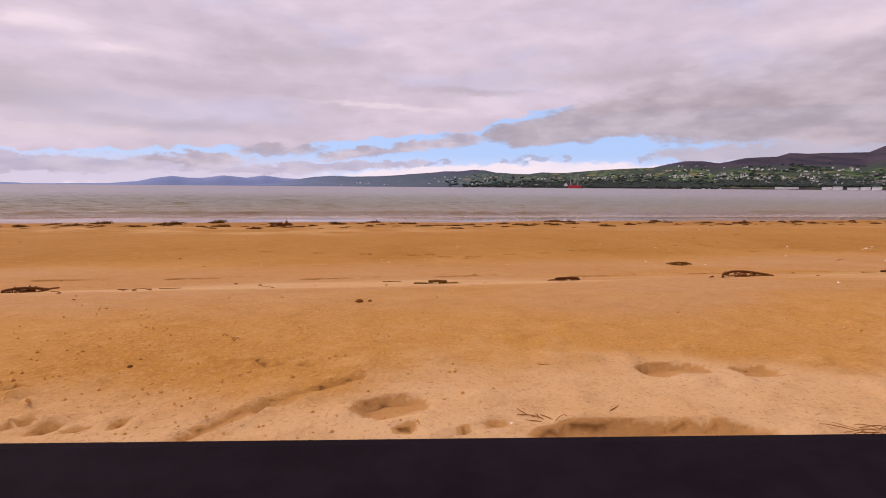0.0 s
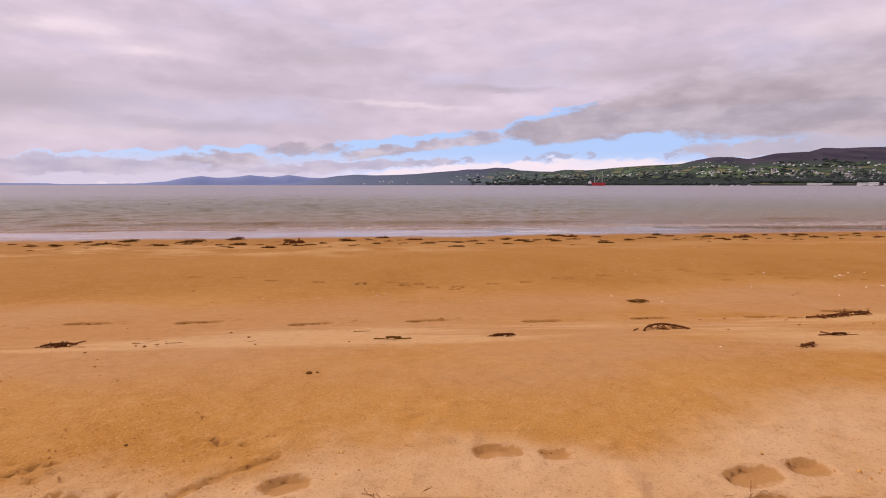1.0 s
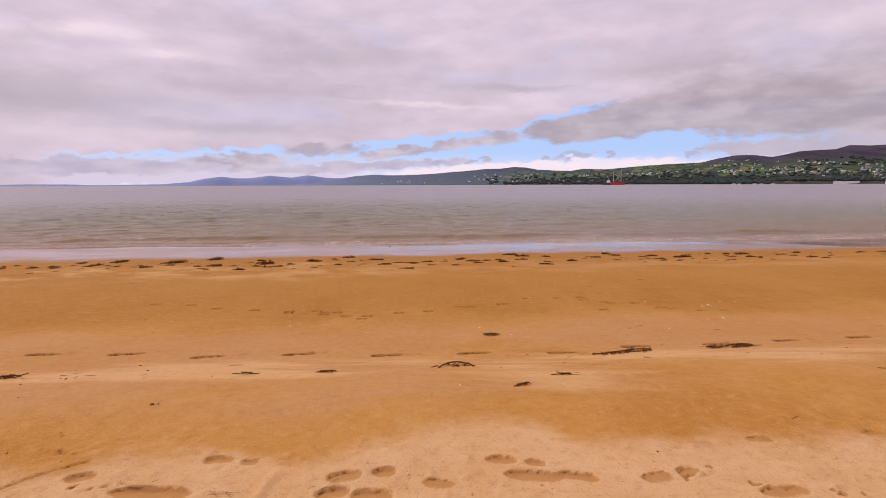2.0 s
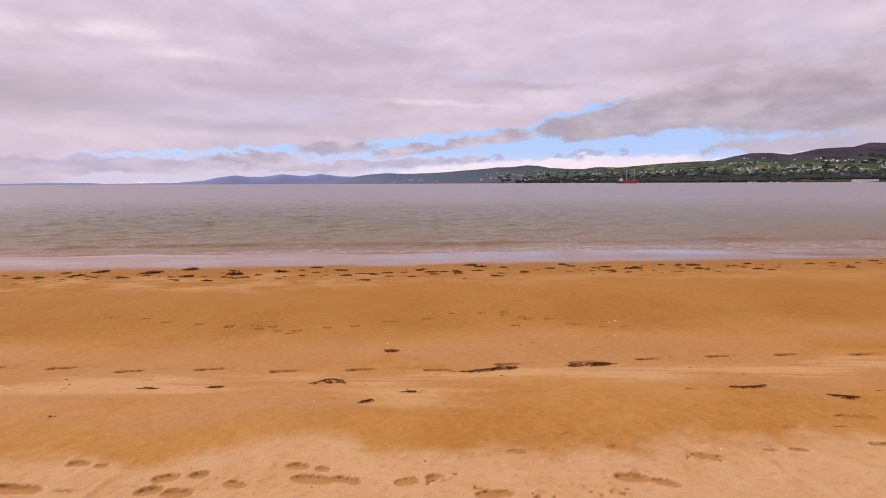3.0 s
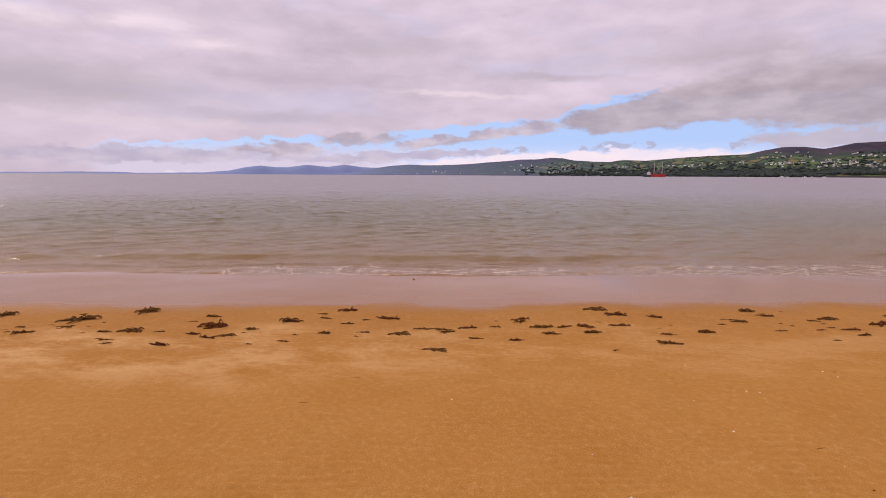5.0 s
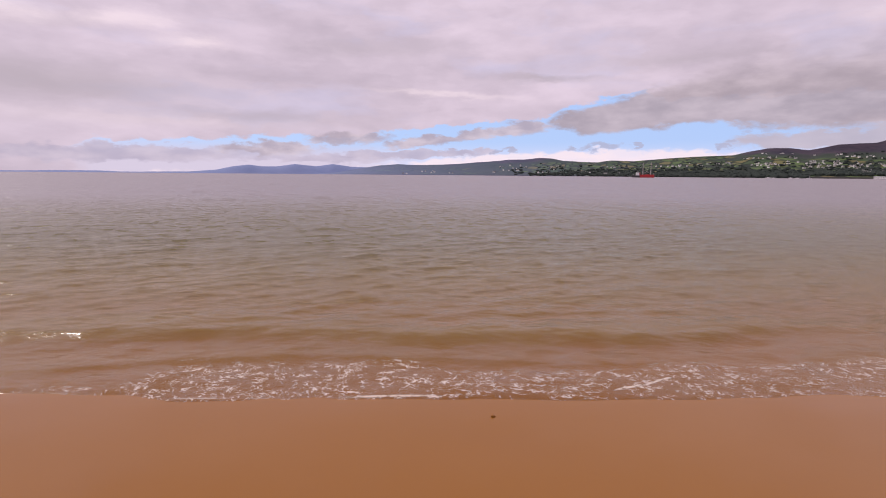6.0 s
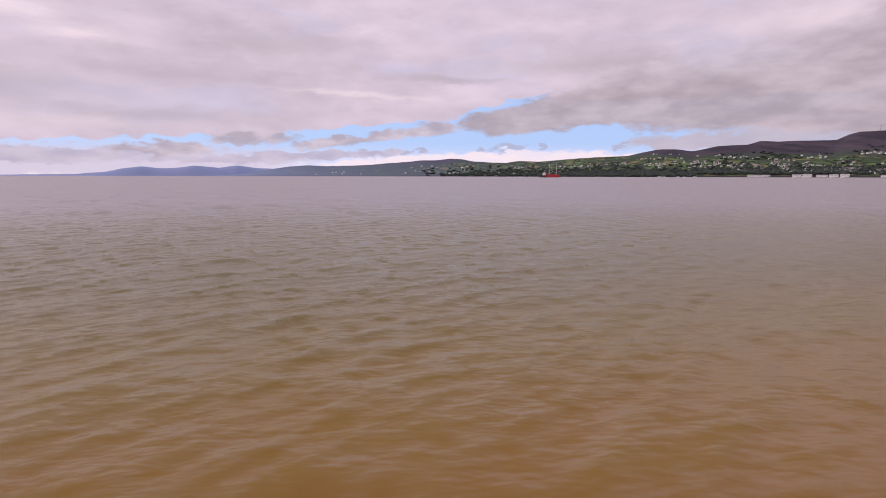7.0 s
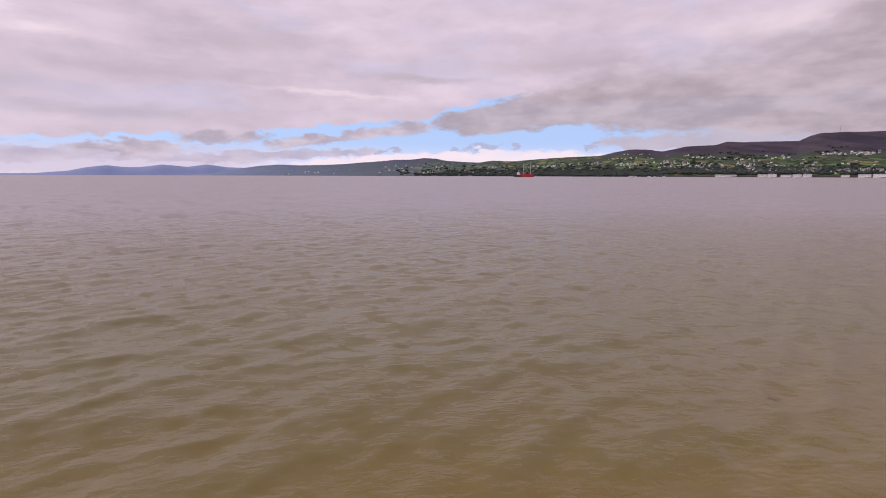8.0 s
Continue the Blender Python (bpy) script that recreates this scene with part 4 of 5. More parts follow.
# clusters of houses on that chart: from x to x, from y to y, how many
CLUSTERS = [
    (515, 525, 311, 313, 2), (552, 578, 307, 311, 5), (600, 612, 309, 312, 2), (675, 688, 307, 311, 2), (690, 740, 295, 308, 12), (757, 780, 307, 312, 6),
    (775, 805, 294, 311, 8), (835, 850, 306, 311, 3), (862, 906, 298, 301, 7), (862, 906, 308, 311, 7), (940, 990, 295, 300, 10), (1040, 1070, 288, 295, 8),
    (1085, 1150, 287, 299, 20), (1105, 1160, 277, 280, 6), 
]
CLUSTERS += [
    (1165, 1223, 286, 300, 30), (1170, 1223, 278, 283, 6), (1224, 1290, 281, 286, 10), (1224, 1262, 291, 300, 12),
    (1270, 1330, 291, 301, 20), (1250, 1262, 302, 311, 4), (1335, 1400, 281, 287, 9), (1330, 1390, 293, 304, 17), (1400, 1455, 286, 303, 15), (1450, 1500, 279, 283, 15),
    (1500, 1566, 278, 284, 20), (1480, 1566, 291, 300, 8), (1420, 1450, 302, 310, 6), (1470, 1485, 306, 311, 3),
]
CLUSTERS += [
    (980, 1040, 291, 299, 8), (1070, 1165, 283, 286, 12), (1100, 1200, 290, 296, 14), (1420, 1566, 303, 309, 26), (1300, 1345, 286, 292, 8),
    (1165, 1260, 295, 303, 22), (1240, 1345, 301, 309, 30), (1345, 1445, 302, 309, 26), (1480, 1566, 302, 309, 18), (1300, 1400, 294, 300, 14),
]
hr = random.Random(21)
for x0, x1, y0, y1, n in CLUSTERS:
    for k in range(n):
        b_az, b_el = bearing(hr.uniform(x0, x1), hr.triangular(y0, y1))
        x, y, z = on_slope(b_az, max(b_el, 0.06))
        first = HOUSES[hr.choice((0, 0, 0, 1, 1, 2))]
        m = pose(x, y, z + (4.0 if b_el < 0.9 else 1.0), 0, 0, -b_az + hr.choice((-50, -60, -40, -70, 20, 90)) + hr.uniform(-8, 8))
        q = hr.uniform(0.65, 1.05)
        copy_thing(first, m).scale = (q, q, q)
for first, (b_az, b_el) in zip(HOUSES, (bearing(1019, 310), bearing(1087, 310), bearing(1094, 310))):
    first.matrix_basis = pose(*on_slope(b_az, max(b_el, 0.08)), 0, 0, -b_az + 20)
for k, (x0, x1) in enumerate(((1266, 1304), (1341, 1357), (1358, 1374), (1381, 1400), (1402, 1418), (1420, 1436), (1487, 1502), (1517, 1540), (1543, 1567))):
    b_az, _ = bearing((x0 + x1) / 2, 312)
    r = np.interp(b_az, SHORE_AZ, SHORE_R) + 25
    wide = math.radians(bearing(x1, 312)[0] - bearing(x0, 312)[0]) * r
    m = pose(r * math.sin(radians(b_az)), r * math.cos(radians(b_az)), 3.2, 0, 0, -b_az)
    ob = SHED if k == 0 else copy_thing(SHED, m)
    ob.matrix_basis = m
    ob.scale = (wide / 46, 1, 0.8 + 0.2 * (k % 3))

# church with a square tower
church = gable_house(24, 10, 8, 6, STONE, SLATE, "church", "grey stone church with a square tower on the far hillside", "church", "")
bm = bmesh.new()
box(bm, -16, -10, -3.2, 3.2, -3, 22, 0.2, 1)
for x in (-15.4, -13.6, -11.8):
    for y in (-2.9, 2.4):
        box(bm, x, x + 1.0, y, y + 0.5, 22, 23.2)
part("tower", bm, STONE, church)
b_az, b_el = bearing(1316, 293)
x, y, z = on_slope(b_az, b_el)
church.matrix_basis = pose(x, y, z + 5, 0, 0, -b_az)

# mast on the hilltop
mast = new("radio_mast")
bm = bmesh.new()
for i in range(3):
    a0 = i * 2.094
    rod(bm, (2.2 * math.cos(a0), 2.2 * math.sin(a0), -4), (0.5 * math.cos(a0), 0.5 * math.sin(a0), 34), 0.35, 0.25, 5)
    for z in range(0, 33, 4):
        q0, q1 = 2.2 - 1.7 * z / 34, 2.2 - 1.7 * (z + 4) / 34
        rod(bm, (q0 * math.cos(a0), q0 * math.sin(a0), z), (q1 * math.cos(a0 + 2.094), q1 * math.sin(a0 + 2.094), z + 4), 0.15, 0.15, 4)
part("lattice", bm, STEEL, mast)
for z in (20, 27):
    bm = bmesh.new()
    rod(bm, (0.8, -1.4, z), (0.8, -0.9, z), 1.3, 1.1, 10)
    part("dish", bm, STEEL, mast)
b_az = 4.66 + math.degrees(math.atan((1481 - 784) / 953.0))
r1 = float(np.interp(b_az, SHORE_AZ, CREST_R))
mast.matrix_basis = pose(r1 * math.sin(radians(b_az)), r1 * math.cos(radians(b_az)), float(slope_at(b_az, r1)[0]) + 1)
tagged(mast, "tall steel lattice radio mast on the moor top", "mast")


# ---------------------------------------------------------------- vessels
def hull_mesh(length, beam, high, draft, mat, name, parent, x0=-0.5, x1=0.5, label=""):
    """A stretch of a ship's hull between two fractions of its length, bow at +x."""
    bm = bmesh.new()
    rings = []
    n = 14
    for i in range(n + 1):
        f = x0 + (x1 - x0) * i / n
        nose = max(0.0, (f - 0.22) / 0.28)
        tail = max(0.0, (-0.34 - f) / 0.16)
        half = beam / 2 * (1 - nose ** 2) * (1 - 0.35 * tail ** 2) + 0.08
        sheer = high * (1 + 0.45 * nose ** 2 + 0.12 * tail)
        keel = -draft * (1 - 0.7 * nose)
        ring = [(f * length + nose * 1.2, -half, sheer), (f * length, -half * 0.97, 0.4), (f * length - nose, -half * 0.6, keel),
                (f * length - nose, half * 0.6, keel), (f * length, half * 0.97, 0.4), (f * length + nose * 1.2, half, sheer)]
        rings.append([bm.verts.new(p) for p in ring])
    for r0, r1 in zip(rings, rings[1:]):
        for i in range(6):
            bm.faces.new((r0[i], r1[i], r1[(i + 1) % 6], r0[(i + 1) % 6]))
    bm.faces.new(rings[0])
    bm.faces.new(rings[-1][::-1])
    bmesh.ops.recalc_face_normals(bm, faces=bm.faces)
    return part(name, bm, mat, parent, label)


def fishing_ship():
    ship = new("fishing_vessel")
    L = 46.0
    hull_mesh(L, 10, 5.6, 2.2, HULL_RED, "hull", ship, -0.5, 0.16, "bright red hull")
    hull_mesh(L, 10, 4.6, 2.2, HULL_DARK, "bow", ship, 0.161, 0.5, "dark grey bow section")
    house = bmesh.new()
    box(house, 8.5, 15.5, -3.6, 3.6, 4.4, 8.2, 0.3)
    box(house, 9.2, 14.6, -3.0, 3.0, 8.2, 11.0, 0.3)
    wheel = part("wheelhouse", house, PAINT_WHITE, ship, "white wheelhouse")
    for k in range(4):
        w = bmesh.new()
        box(w, 9.8 + k * 1.2, 10.7 + k * 1.2, -3.06, -2.9, 9.2, 10.3)
        part("window", w, GLASS_DARK, wheel)
    fun = bmesh.new()
    rod(fun, (7.6, 0, 4.4), (7.4, 0, 10.5), 0.9, 0.75, 12)
    part("funnel", fun, HULL_RED, ship)
    for x, top in ((1.0, 31.0), (-15.5, 33.0)):
        m = bmesh.new()
        rod(m, (x, 0, 4), (x, 0, top), 0.8, 0.5, 8)
        rod(m, (x, -2.2, top * 0.72), (x, 2.2, top * 0.72), 0.2, 0.2, 6)
        part("mast", m, STEEL, ship)
    for p, q in (((1.0, 0, 7.5), (-9.5, 0, 15.5)), ((-15.5, 0, 8.0), (-6.0, 0, 14.0))):
        bo = bmesh.new()
        rod(bo, p, q, 0.3, 0.22, 6)
        part("boom", bo, STEEL, ship)
    for p, q in (((1, 0, 31), (12, 0, 11)), ((1, 0, 30), (-15.5, 0, 32)), ((-15.5, 0, 32), (-22, 0, 6)), ((1, 0, 29), (-9.5, 0, 15.5)), ((-15.5, 0, 30), (-6, 0, 14)), ((12, 0, 11), (22, 0, 7))):
        rig = bmesh.new()
        rod(rig, p, q, 0.10, 0.10, 4)
        part("stay", rig, STEEL, ship)
    for y in (-4.4, 4.4):
        g = bmesh.new()
        box(g, -21, 6, y - 0.15, y + 0.15, 5.4, 6.5)
        part("bulwark", g, HULL_RED, ship)
    g = bmesh.new()
    box(g, -12, -4, -2.6, 2.6, 5.2, 6.8, 0.2)
    part("hatch", g, HULL_RED, ship)
    foremast = bmesh.new()
    rod(foremast, (12.0, 0, 11), (12.0, 0, 17), 0.28, 0.15, 6)
    box(foremast, 11.2, 12.8, -0.3, 0.3, 13.4, 13.8)
    part("radar_mast", foremast, STEEL, ship)
    return tagged(ship, "red-hulled working vessel with white wheelhouse and two masts, at anchor", "ship")


ship = fishing_ship()
s_az = 13.29
ship.matrix_basis = pose(1300 * math.sin(radians(s_az)), 1300 * math.cos(radians(s_az)), 0, 0, 0, 180 - s_az + 6)


def small_boat(length, sail):
    boat = new("sailing_boat" if sail else "motor_boat")
    hull_mesh(length, length * 0.3, length * 0.13, 0.5, PAINT_WHITE, "hull", boat)
    c = bmesh.new()
    box(c, -length * 0.15, length * 0.18, -length * 0.1, length * 0.1, length * 0.12, length * 0.24, 0.15)
    part("cabin", c, PAINT_WHITE, boat)
    if sail:
        m = bmesh.new()
        rod(m, (length * 0.08, 0, 0.5), (length * 0.08, 0, length * 1.25), 0.22, 0.16, 6)
        rod(m, (length * 0.08, 0, length * 0.3), (-length * 0.4, 0, length * 0.28), 0.16, 0.14, 6)
        part("mast", m, STEEL, boat)
        return tagged(boat, "white moored sailing boat with a bare mast", "boat", "boats moored off the far shore")
    return tagged(boat, "small white moored motor boat", "boat", "boats moored off the far shore")


for px, length, sail in ((1118, 15, False), (1126, 11, False), (1150, 14, False), (1160, 12, False), (1177, 14, True)):
    b_az, _ = bearing(px, 313)
    r = 2350.0
    small_boat(length, sail).matrix_basis = pose(r * math.sin(radians(b_az)), r * math.cos(radians(b_az)), 0, 0, 0, -b_az + 8)


# ---------------------------------------------------------------- things on the sand
def sand_z(x, y):
    s, u = (-x * LEAN + y) / math.hypot(1, LEAN), (x + y * LEAN) / math.hypot(1, LEAN)
    return float(Z[min(np.searchsorted(ss, s), len(ss) - 1), min(np.searchsorted(us, u), len(us) - 1)])


def strap(bm, r, start, heading, length, width, lift, wander=0.5):
    """One flattened frond that winds over the sand."""
    thick = min(0.004, width * 0.3)
    n = max(5, int(length / 0.018))
    p, h = Vector((start[0], start[1], 0)), heading
    prev = None
    hump = r.uniform(0.3, 1.0)
    for i in range(n + 1):
        f = i / n
        h += r.uniform(-wander, wander) * 0.5
        p = p + Vector((math.cos(h), math.sin(h), 0)) * (length / n)
        z = 0.004 + lift * math.sin(math.pi * min(1, f * 0.95 + 0.03)) * hump + r.uniform(0, 0.3) * thick
        w = width * (0.35 + 0.65 * math.sin(math.pi * (0.12 + 0.83 * f))) * r.uniform(0.75, 1.2)
        side = Vector((-math.sin(h), math.cos(h), r.uniform(-0.35, 0.35))) * (w / 2)
        ring = [bm.verts.new(p + side + Vector((0, 0, z))), bm.verts.new(p + Vector((0, 0, z + thick + w * 0.18))), bm.verts.new(p - side + Vector((0, 0, z))), bm.verts.new(p + Vector((0, 0, z - thick)))]
        if prev:
            for k in range(4):
                bm.faces.new((prev[k], prev[(k + 1) % 4], ring[(k + 1) % 4], ring[k]))
        prev = ring


def seaweed(seed, length, wide, fronds, width, lift, mat, label, group, stalked=False, loose=True, short=1.0, spray=0.5):
    r = random.Random(seed)
    thing = new("seaweed")
    bm = bmesh.new()
    for k in range(fronds):
        x = r.gauss(0, length * 0.19)
        strap(bm, r, (x, r.gauss(0, wide * 0.22)), r.choice((0.0, math.pi)) + r.gauss(0, spray), r.uniform(0.2, 0.5) * length * short, width * r.uniform(0.6, 1.3), lift * r.uniform(0.2, 1.0) * math.exp(-(x / length * 2.2) ** 2))
    if stalked:
        rod(bm, (-length * 0.5, 0, 0.012), (length * 0.1, 0.01, 0.022), 0.006, 0.008, 6)
        rod(bm, (length * 0.1, 0.01, 0.022), (length * 0.5, -0.02, 0.010), 0.008, 0.004, 6)
    tagged(part("frond_mass", bm, mat, thing), kind="stuff")
    for k in range(2 if loose else 0):
        bm = bmesh.new()
        strap(bm, r, (r.gauss(0, length * 0.3), r.gauss(0, wide * 0.3)), r.choice((0.0, math.pi)) + r.gauss(0, 0.4), r.uniform(0.25, 0.5) * length, width * r.uniform(0.6, 1.1), lift * 0.3)
        part("loose_frond", bm, mat, thing)
    return tagged(thing, label, "seaweed", group)


def wrack(seed, length, wide, fronds, lift, bend, mat, label, group):
    """A stranded clump: short lobed fronds, thick together, along a bent spine."""
    r = random.Random(seed)
    small = min(1.0, 0.15 + length / 0.34)
    thing = new("seaweed")
    bm = bmesh.new()
    prev = None
    for k in range(13):
        f = k / 12 - 0.5
        c = Vector((f * length, bend * (f * f * 4 - 0.5) * length + r.uniform(-0.004, 0.004), 0.012 + lift * 0.6 * (1 - 4 * f * f)))
        ring = [bm.verts.new(c + Vector((0, 0.006 * math.cos(i * 1.2566), 0.006 * math.sin(i * 1.2566)))) for i in range(5)]
        for i in range(5):
            if prev:
                bm.faces.new((prev[i], prev[(i + 1) % 5], ring[(i + 1) % 5], ring[i]))
        prev = ring
    part("stalk", bm, mat, thing)
    bm = bmesh.new()
    for k in range(fronds):
        f = max(-0.5, min(0.5, r.gauss(0, 0.25)))
        thickset = 1 - 1.4 * abs(f)
        x, y = f * length, bend * (f * f * 4 - 0.5) * length + r.gauss(0, wide * 0.25 * (0.4 + thickset))
        strap(bm, r, (x, y), r.uniform(0, 6.28), r.uniform(0.022, 0.055) * small, r.uniform(0.007, 0.013) * small, lift * r.uniform(0.3, 1.2) * (0.35 + thickset), 0.9)
    tagged(part("frond_mass", bm, mat, thing), kind="stuff")
    for k in range(3):
        bm = bmesh.new()
        strap(bm, r, (r.uniform(-0.5, 0.5) * length, r.gauss(0, wide * 0.3)), r.choice((0.0, math.pi)) + r.gauss(0, 0.5), r.uniform(0.05, 0.10), 0.009, lift * 0.3, 0.6)
        part("loose_frond", bm, mat, thing)
    return tagged(thing, label, "seaweed", group)


LINE = "seaweed along the tide line"
CLUMPS = [seaweed(100 + k, 0.30, 0.12, 24, 0.030, 0.050, WEED if k % 2 else WEED_BROWN, "low dark clump of wet seaweed stranded on the sand", LINE, short=0.7, spray=0.35) for k in range(6)]
# x, y, size of the larger clumps along the tide line
TIDE = [
    (-4.15, 9.9, 0.35), (-1.32, 10.43, 0.29), (2.27, 11.07, 0.31), (2.51, 10.75, 0.28), (4.46, 11.32, 0.26), (4.62, 11.06, 0.25), (1.14, 10.19, 0.2),
    (3.03, 10.72, 0.22), (-4.75, 9.33, 0.55), (-5.95, 9.36, 0.39), (-1.89, 9.7, 0.34), (-2.77, 9.33, 0.37), (-3.67, 8.97, 0.27), (-0.57, 10.09, 0.2),
    (0.24, 9.54, 0.18), (-0.32, 9.37, 0.25), (-1.26, 9.24, 0.18), (-2.23, 9.27, 0.18), (-6.62, 9.15, 0.24), (-6.08, 8.89, 0.23), (-4.94, 8.66, 0.22),
    (1.98, 10.07, 0.21), (3.47, 10.01, 0.23), (5.4, 11.01, 0.25), (6.8, 11.43, 0.2), (7.17, 11.38, 0.2), (7.51, 11.38, 0.3), (6.01, 10.8, 0.38), (7.44, 10.82, 0.24),
]
tr = random.Random(31)
spots = list(TIDE)
for k in range(230):
    u = tr.uniform(-15, 17)
    s = 9.55 + tr.gauss(0, 0.36) + 0.12 * math.sin(u * 1.3)
    x, y = u * EU + s * ES
    spots.append((x, y, tr.choice((0.08, 0.10, 0.13, 0.16, 0.2, 0.26))))
for k, (x, y, size) in enumerate(spots):
    ob = CLUMPS[k] if k < 6 else copy_thing(CLUMPS[tr.randrange(6)], Matrix())
    ob.matrix_basis = pose(x, y, sand_z(x, y) - 0.004, 0, 0, math.degrees(0.17) + tr.uniform(-22, 22) + tr.choice((0, 180)))
    q = size / 0.36
    ob.scale = (q, q * (tr.uniform(0.8, 1.1) if k < len(TIDE) else tr.uniform(0.45, 0.8)), (1.6 if k < len(TIDE) else 1.25) * min(q, 1.0) * tr.uniform(0.8, 1.15))

UP = "seaweed on the upper beach"
for seed, x, y, length, wide, fronds, turn, lift, mat, stalk in (
        (1, 1.45, 2.57, 0.27, 0.06, 12, 8, 0.03, WEED, True), (2, 2.72, 3.12, 0.40, 0.05, 26, 24, 0.025, WEED, False), (3, 2.95, 3.22, 0.22, 0.06, 20, 10, 0.035, WEED, False),
        (4, 3.84, 3.42, 0.26, 0.07, 30, 12, 0.045, WEED, False), (5, 3.62, 3.36, 0.15, 0.05, 14, 6, 0.025, WEED, False), (6, 1.72, 3.87, 0.15, 0.05, 22, 5, 0.025, WEED_OLIVE, False),
        (7, -1.71, 2.17, 0.16, 0.05, 18, 20, 0.03, WEED, False), (8, 4.86, 2.60, 0.30, 0.03, 10, 12, 0.01, WEED_OLIVE, False), (9, 5.48, 2.41, 0.18, 0.04, 12, -8, 0.015, WEED, False),
        (10, -0.02, 2.29, 0.08, 0.03, 8, 0, 0.01, WEED_OLIVE, False), (11, 0.55, 2.34, 0.11, 0.03, 9, 12, 0.012, WEED, False), (12, 1.0, 0.79, 0.12, 0.025, 3, 12, 0.008, TWIG, False),
        (13, 0.60, 0.70, 0.11, 0.03, 6, 5, 0.006, TWIG, False), (14, 2.2, 2.28, 0.07, 0.02, 6, 6, 0.008, WEED, False), (15, 1.9, 2.03, 0.09, 0.04, 10, 30, 0.012, WEED, False),
        (16, -0.47, 1.17, 0.06, 0.02, 3, -30, 0.012, TWIG, False), (17, 0.15, 0.74, 0.07, 0.02, 3, -35, 0.012, TWIG, False)):
    if mat is TWIG:
        ob = seaweed(seed, length, wide, int(fronds * 1.8), 0.0016, lift, mat, "thin dry brown strand of seaweed on sand", UP, stalk, True, 1.0, 0.85)
    else:
        ob = wrack(seed, length, wide, int(fronds * 1.8), lift * 0.7, -0.28 if stalk else 0.10, mat, "dried dark brown branching seaweed lying on dry sand", UP)
    ob.matrix_basis = pose(x, y, sand_z(x, y) - 0.004, 0, 0, turn)


def shell(mat, label):
    """Half of a small ribbed clam shell, hollow side down."""
    bm = bmesh.new()
    rows, cols = 6, 16
    rings = []
    for i in range(rows + 1):
        f = i / rows
        ring = []
        for j in range(cols + 1):
            a = math.pi * (0.04 + 0.92 * j / cols)
            rib = 1 + 0.04 * math.cos(j * math.pi)
            ring.append(bm.verts.new((f * math.cos(a) * 0.5 * rib, f * math.sin(a) * 0.55 * rib - 0.22, 0.30 * (1 - f ** 2) ** 0.8 * math.sin(a) ** 0.5 + 0.02)))
        rings.append(ring)
    for r0, r1 in zip(rings, rings[1:]):
        for j in range(cols):
            if len({r0[j], r0[j + 1], r1[j + 1], r1[j]}) == 4:
                bm.faces.new((r0[j], r1[j], r1[j + 1], r0[j + 1]))
    bmesh.ops.remove_doubles(bm, verts=bm.verts, dist=0.001)
    bmesh.ops.solidify(bm, geom=bm.faces[:], thickness=0.05)
    me = mesh_of("shell", bm, mat)
    return tagged(new("shell", me), label, "shell", "shells on the sand")


pale, rusty = shell(SHELL, "small bleached white shell lying on sand"), shell(SHELL_RED, "small rust-red shell lying on sand")
SHELLS = [
    (4.49, 5.67, 0.05), (4.73, 5.89, 0.03), (4.93, 5.91, 0.03), (2.27, 5.7, 0.034), (3.29, 8.0, 0.036), (4.16, 8.69, 0.04), (1.81, 6.15, 0.03), (2.76, 7.16, 0.035),
    (-1.87, 5.5, 0.028), (0.4, 4.12, 0.025), (1.61, 4.22, 0.034), (0.48, 3.94, 0.03), (1.83, 4.36, 0.021), (3.08, 4.79, 0.031), (4.3, 4.8, 0.052), (4.11, 4.74, 0.029),
    (3.54, 4.26, 0.032), (3.36, 5.08, 0.021), (-0.15, 4.51, 0.028), (-0.55, 4.15, 0.018), (-0.43, 4.26, 0.03), (-0.51, 4.48, 0.03), (2.1, 4.17, 0.02), (3.76, 5.84, 0.04),
    (1.5, 2.01, 0.025), (4.51, 5.63, 0.035), (4.98, 3.31, 0.026), (4.21, 1.48, 0.027), (1.92, 3.89, 0.028), (4.39, 5.59, 0.04), (-0.18, 0.69, 0.012), (0.1, 0.73, 0.015),
]
sr = random.Random(41)
for k in range(45):
    SHELLS.append((sr.uniform(-6, 9), sr.uniform(3.2, 9.0), sr.uniform(0.012, 0.028)))
for k, (x, y, size) in enumerate(SHELLS):
    ob = pale if k == 0 else copy_thing(pale, Matrix())
    ob.matrix_basis = pose(x, y, sand_z(x, y) - 0.002, sr.uniform(-12, 12), sr.uniform(-12, 12), sr.uniform(0, 360))
    ob.scale = (size * 0.85, size * 0.85, size * sr.uniform(0.6, 0.95))
rusty.matrix_basis = pose(3.14, 4.24, sand_z(3.14, 4.24) - 0.002, 0, 0, 30)
rusty.scale = (0.045, 0.045, 0.04)


def stone(seed):
    r = random.Random(seed)
    bm = bmesh.new()
    bmesh.ops.create_icosphere(bm, subdivisions=2, radius=0.5)
    for v in bm.verts:
        v.co *= 1 + 0.25 * noise.noise(v.co * 2.3 + Vector((seed * 3.1, 0, 0)))
        v.co.z *= 0.6
    me = mesh_of("pebble", bm, PEBBLE)
    me.polygons.foreach_set("use_smooth", [True] * len(me.polygons))
    return tagged(new("pebble", me), "small dark pebble or lump of debris on sand", "pebble", "debris on the sand")


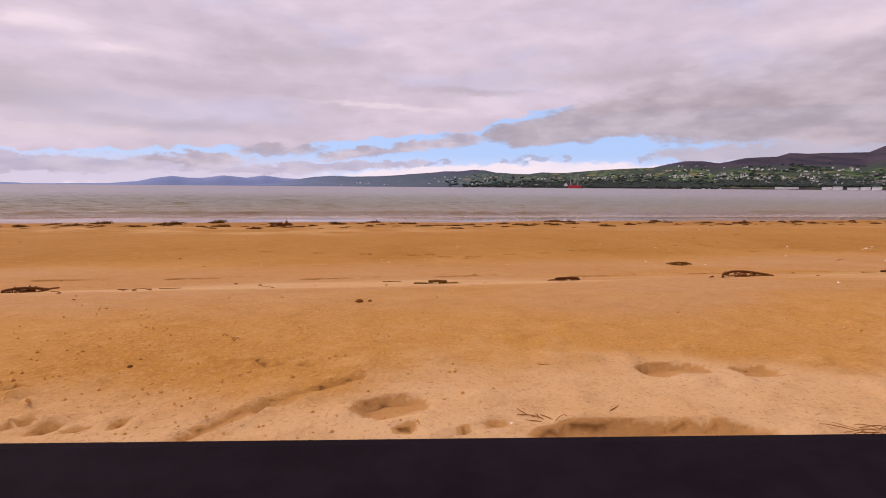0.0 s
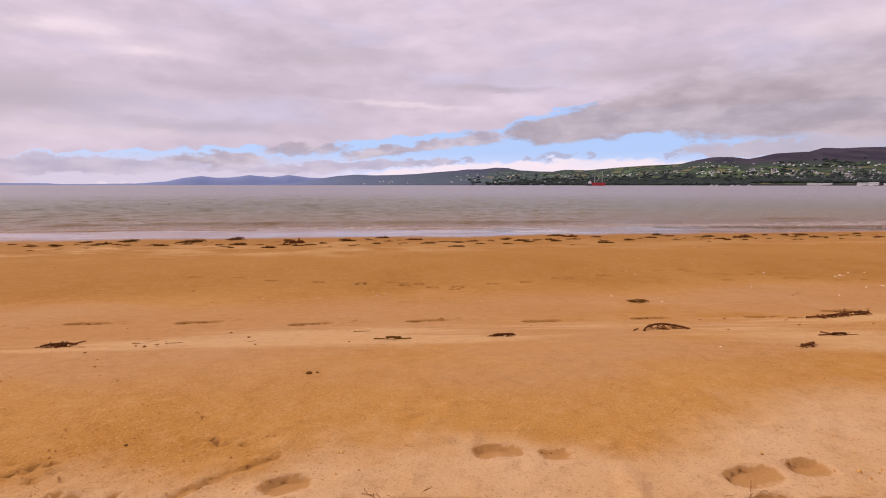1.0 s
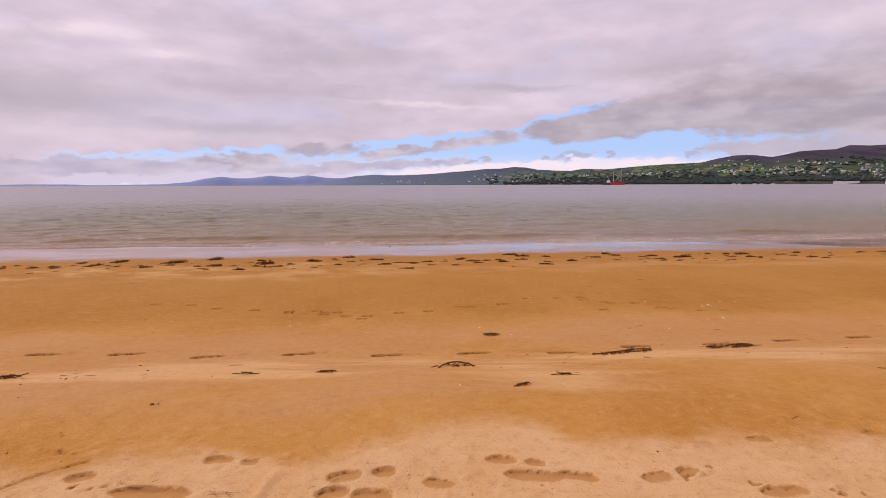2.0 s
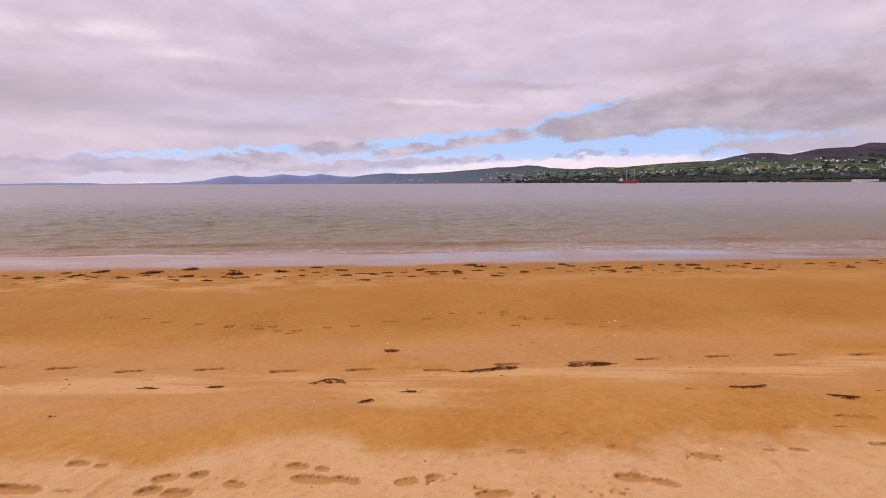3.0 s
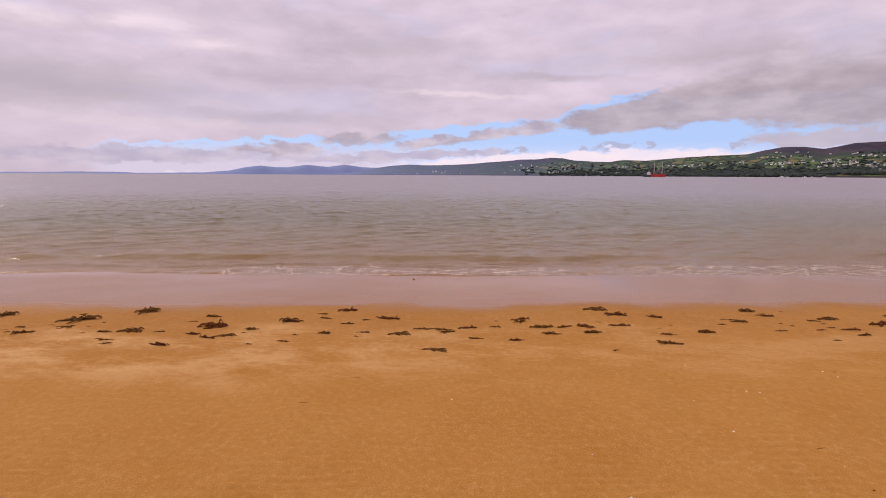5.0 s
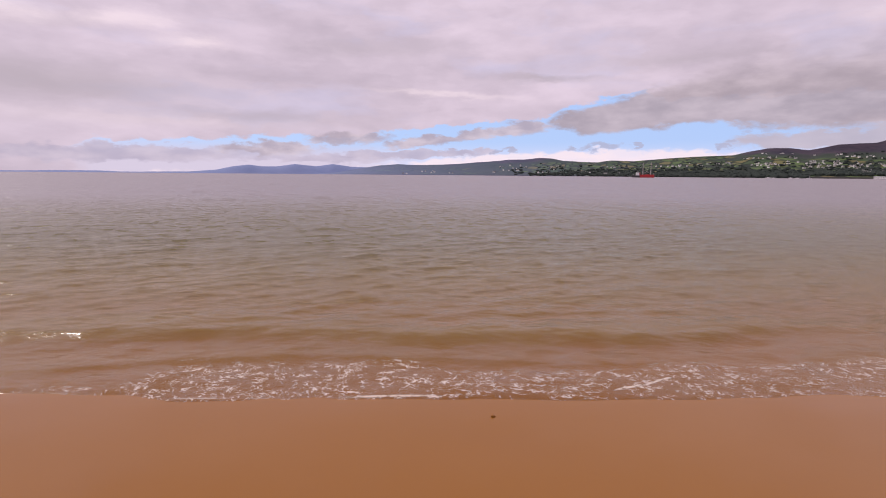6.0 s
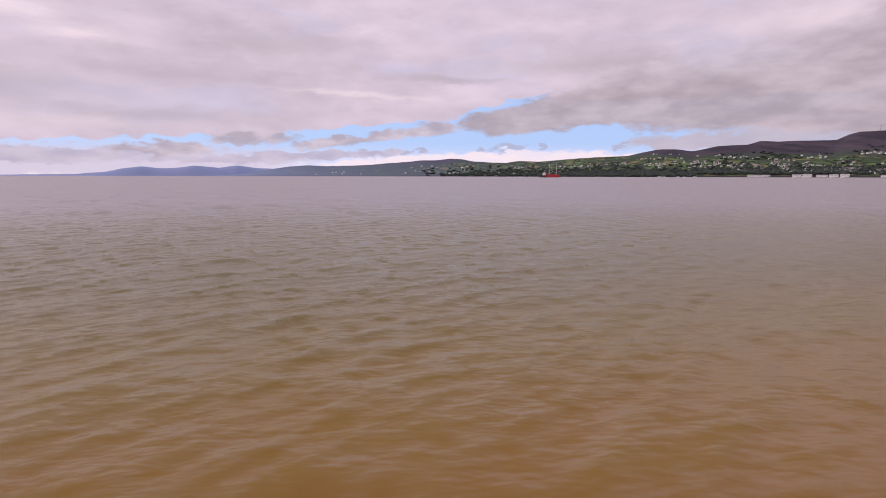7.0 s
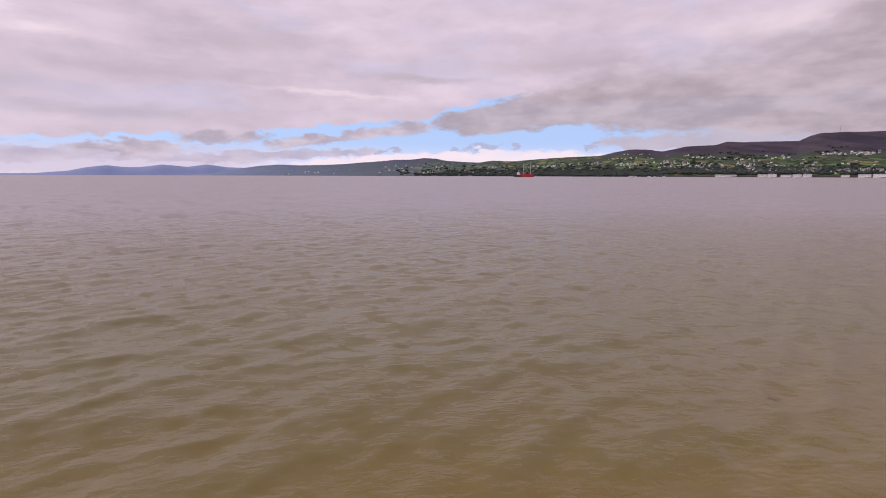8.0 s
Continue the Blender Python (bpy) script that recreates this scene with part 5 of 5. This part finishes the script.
PEBBLES = [stone(1), stone(2), stone(3)]
pr = random.Random(51)
places = [(-0.245, 1.56, 0.022), (-0.215, 1.57, 0.012), (-0.58, 0.97, 0.010), (-0.92, 13.33, 0.04), (3.1, 0.75, 0.03)]
for k in range(130):
    u = pr.uniform(-5, 9)
    s = pr.choice((2.25 + pr.gauss(0, 0.10), 2.55 + pr.gauss(0, 0.10), pr.uniform(0.7, 9.5)))
    x, y = u * EU + s * ES
    places.append((x, y, pr.choice((0.006, 0.008, 0.009, 0.012, 0.017))))
for k, (x, y, size) in enumerate(places):
    ob = PEBBLES[k] if k < 3 else copy_thing(PEBBLES[pr.randrange(3)], Matrix())
    ob.matrix_basis = pose(x, y, sand_z(x, y) + size * 0.08, pr.uniform(-20, 20), pr.uniform(-20, 20), pr.uniform(0, 360))
    ob.scale = (size * pr.uniform(0.9, 1.6), size, size)


def crumbs():
    """Little crumbs and lumps of sand kicked up over the dry upper beach."""
    r = np.random.RandomState(61)
    base = np.array([(1, 0, 0), (0, 1, 0), (-1, 0, 0), (0, -1, 0), (0, 0, 0.8), (0, 0, -0.6)], float)
    tri = np.array([(0, 1, 4), (1, 2, 4), (2, 3, 4), (3, 0, 4), (1, 0, 5), (2, 1, 5), (3, 2, 5), (0, 3, 5)])
    vs, fs = [], []
    for k in range(5200):
        u = r.uniform(-2.4, 6.5)
        s = 0.45 + abs(r.normal(0, 0.75)) if k % 4 else r.uniform(0.4, 6.0)
        if value_noise(np.array([u]), np.array([s]), 0.5, 95)[0] < -0.15:
            continue
        x, y = u * EU + s * ES
        size = r.choice((0.0020, 0.0027, 0.0035, 0.0045, 0.006), p=(0.46, 0.32, 0.16, 0.05, 0.01))
        a0 = r.uniform(0, 6.28)
        v = base * r.uniform(0.7, 1.3, (6, 1)) * size
        v = np.stack([v[:, 0] * math.cos(a0) - v[:, 1] * math.sin(a0), v[:, 0] * math.sin(a0) + v[:, 1] * math.cos(a0), v[:, 2]], -1)
        fs.append(tri + 6 * len(vs))
        vs.append(v + (x, y, sand_z(x, y) + size * 0.3))
    me = bpy.data.meshes.new("sand_crumbs")
    me.from_pydata(np.concatenate(vs).tolist(), [], np.concatenate(fs).tolist())
    me.materials.append(CRUMB)
    return tagged(new("sand_crumbs", me), "loose crumbs of orange sand scattered over the beach", "sand", kind="stuff")


crumbs()


def twig(seed):
    r = random.Random(seed)
    bm = bmesh.new()
    y, z, prev = 0.0, 0.02, None
    for k in range(8):
        f = k / 7
        y, z = y + r.uniform(-0.05, 0.05), 0.02 + r.uniform(-0.008, 0.012)
        rad = 0.028 * (1 - 0.55 * f)
        ring = [bm.verts.new((f - 0.5, y + rad * math.cos(i * 1.2566), z + rad * math.sin(i * 1.2566))) for i in range(5)]
        for i in range(5):
            if prev:
                bm.faces.new((prev[i], prev[(i + 1) % 5], ring[(i + 1) % 5], ring[i]))
        if prev is None or k == 7:
            bm.faces.new(ring if k else ring[::-1])
        prev = ring
    me = mesh_of("twig", bm, TWIG)
    return tagged(new("twig", me), "thin brown twig or weed stalk on the sand", "twig", "debris on the sand")


TWIGS = [twig(1), twig(2)]
places = [(2.27, 2.33, 0.07), (0.20, 1.0, 0.03), (3.3, 1.6, 0.07), (0.26, 0.78, 0.04), (4.4, 2.5, 0.11)]
for k in range(55):
    u = pr.uniform(-5, 9)
    s = pr.choice((2.3 + pr.gauss(0, 0.08), 2.55 + pr.gauss(0, 0.08), pr.uniform(0.8, 8)))
    x, y = u * EU + s * ES
    places.append((x, y, pr.uniform(0.03, 0.10)))
for k, (x, y, size) in enumerate(places):
    ob = TWIGS[k] if k < 2 else copy_thing(TWIGS[pr.randrange(2)], Matrix())
    ob.matrix_basis = pose(x, y, sand_z(x, y), 0, 0, 10 + pr.uniform(-35, 35))
    ob.scale = (size, size, size)


# ---------------------------------------------------------------- the case that the drone lifts off
case = new("carry_case")
bm = bmesh.new()
box(bm, -0.26, 0.26, -0.30, 0.0, 0.0, 0.19, 0.012, 3)
part("body", bm, CASE, case)
bm = bmesh.new()
box(bm, -0.263, 0.263, -0.303, 0.003, 0.193, 0.272, 0.008, 3)
part("lid", bm, CASE, case)
case.matrix_basis = pose(0.0, 0.138, 0.7137 - 0.272, 0, 0, 2.2)
tagged(case, "plain black carrying case standing closed on dry sand", "case")
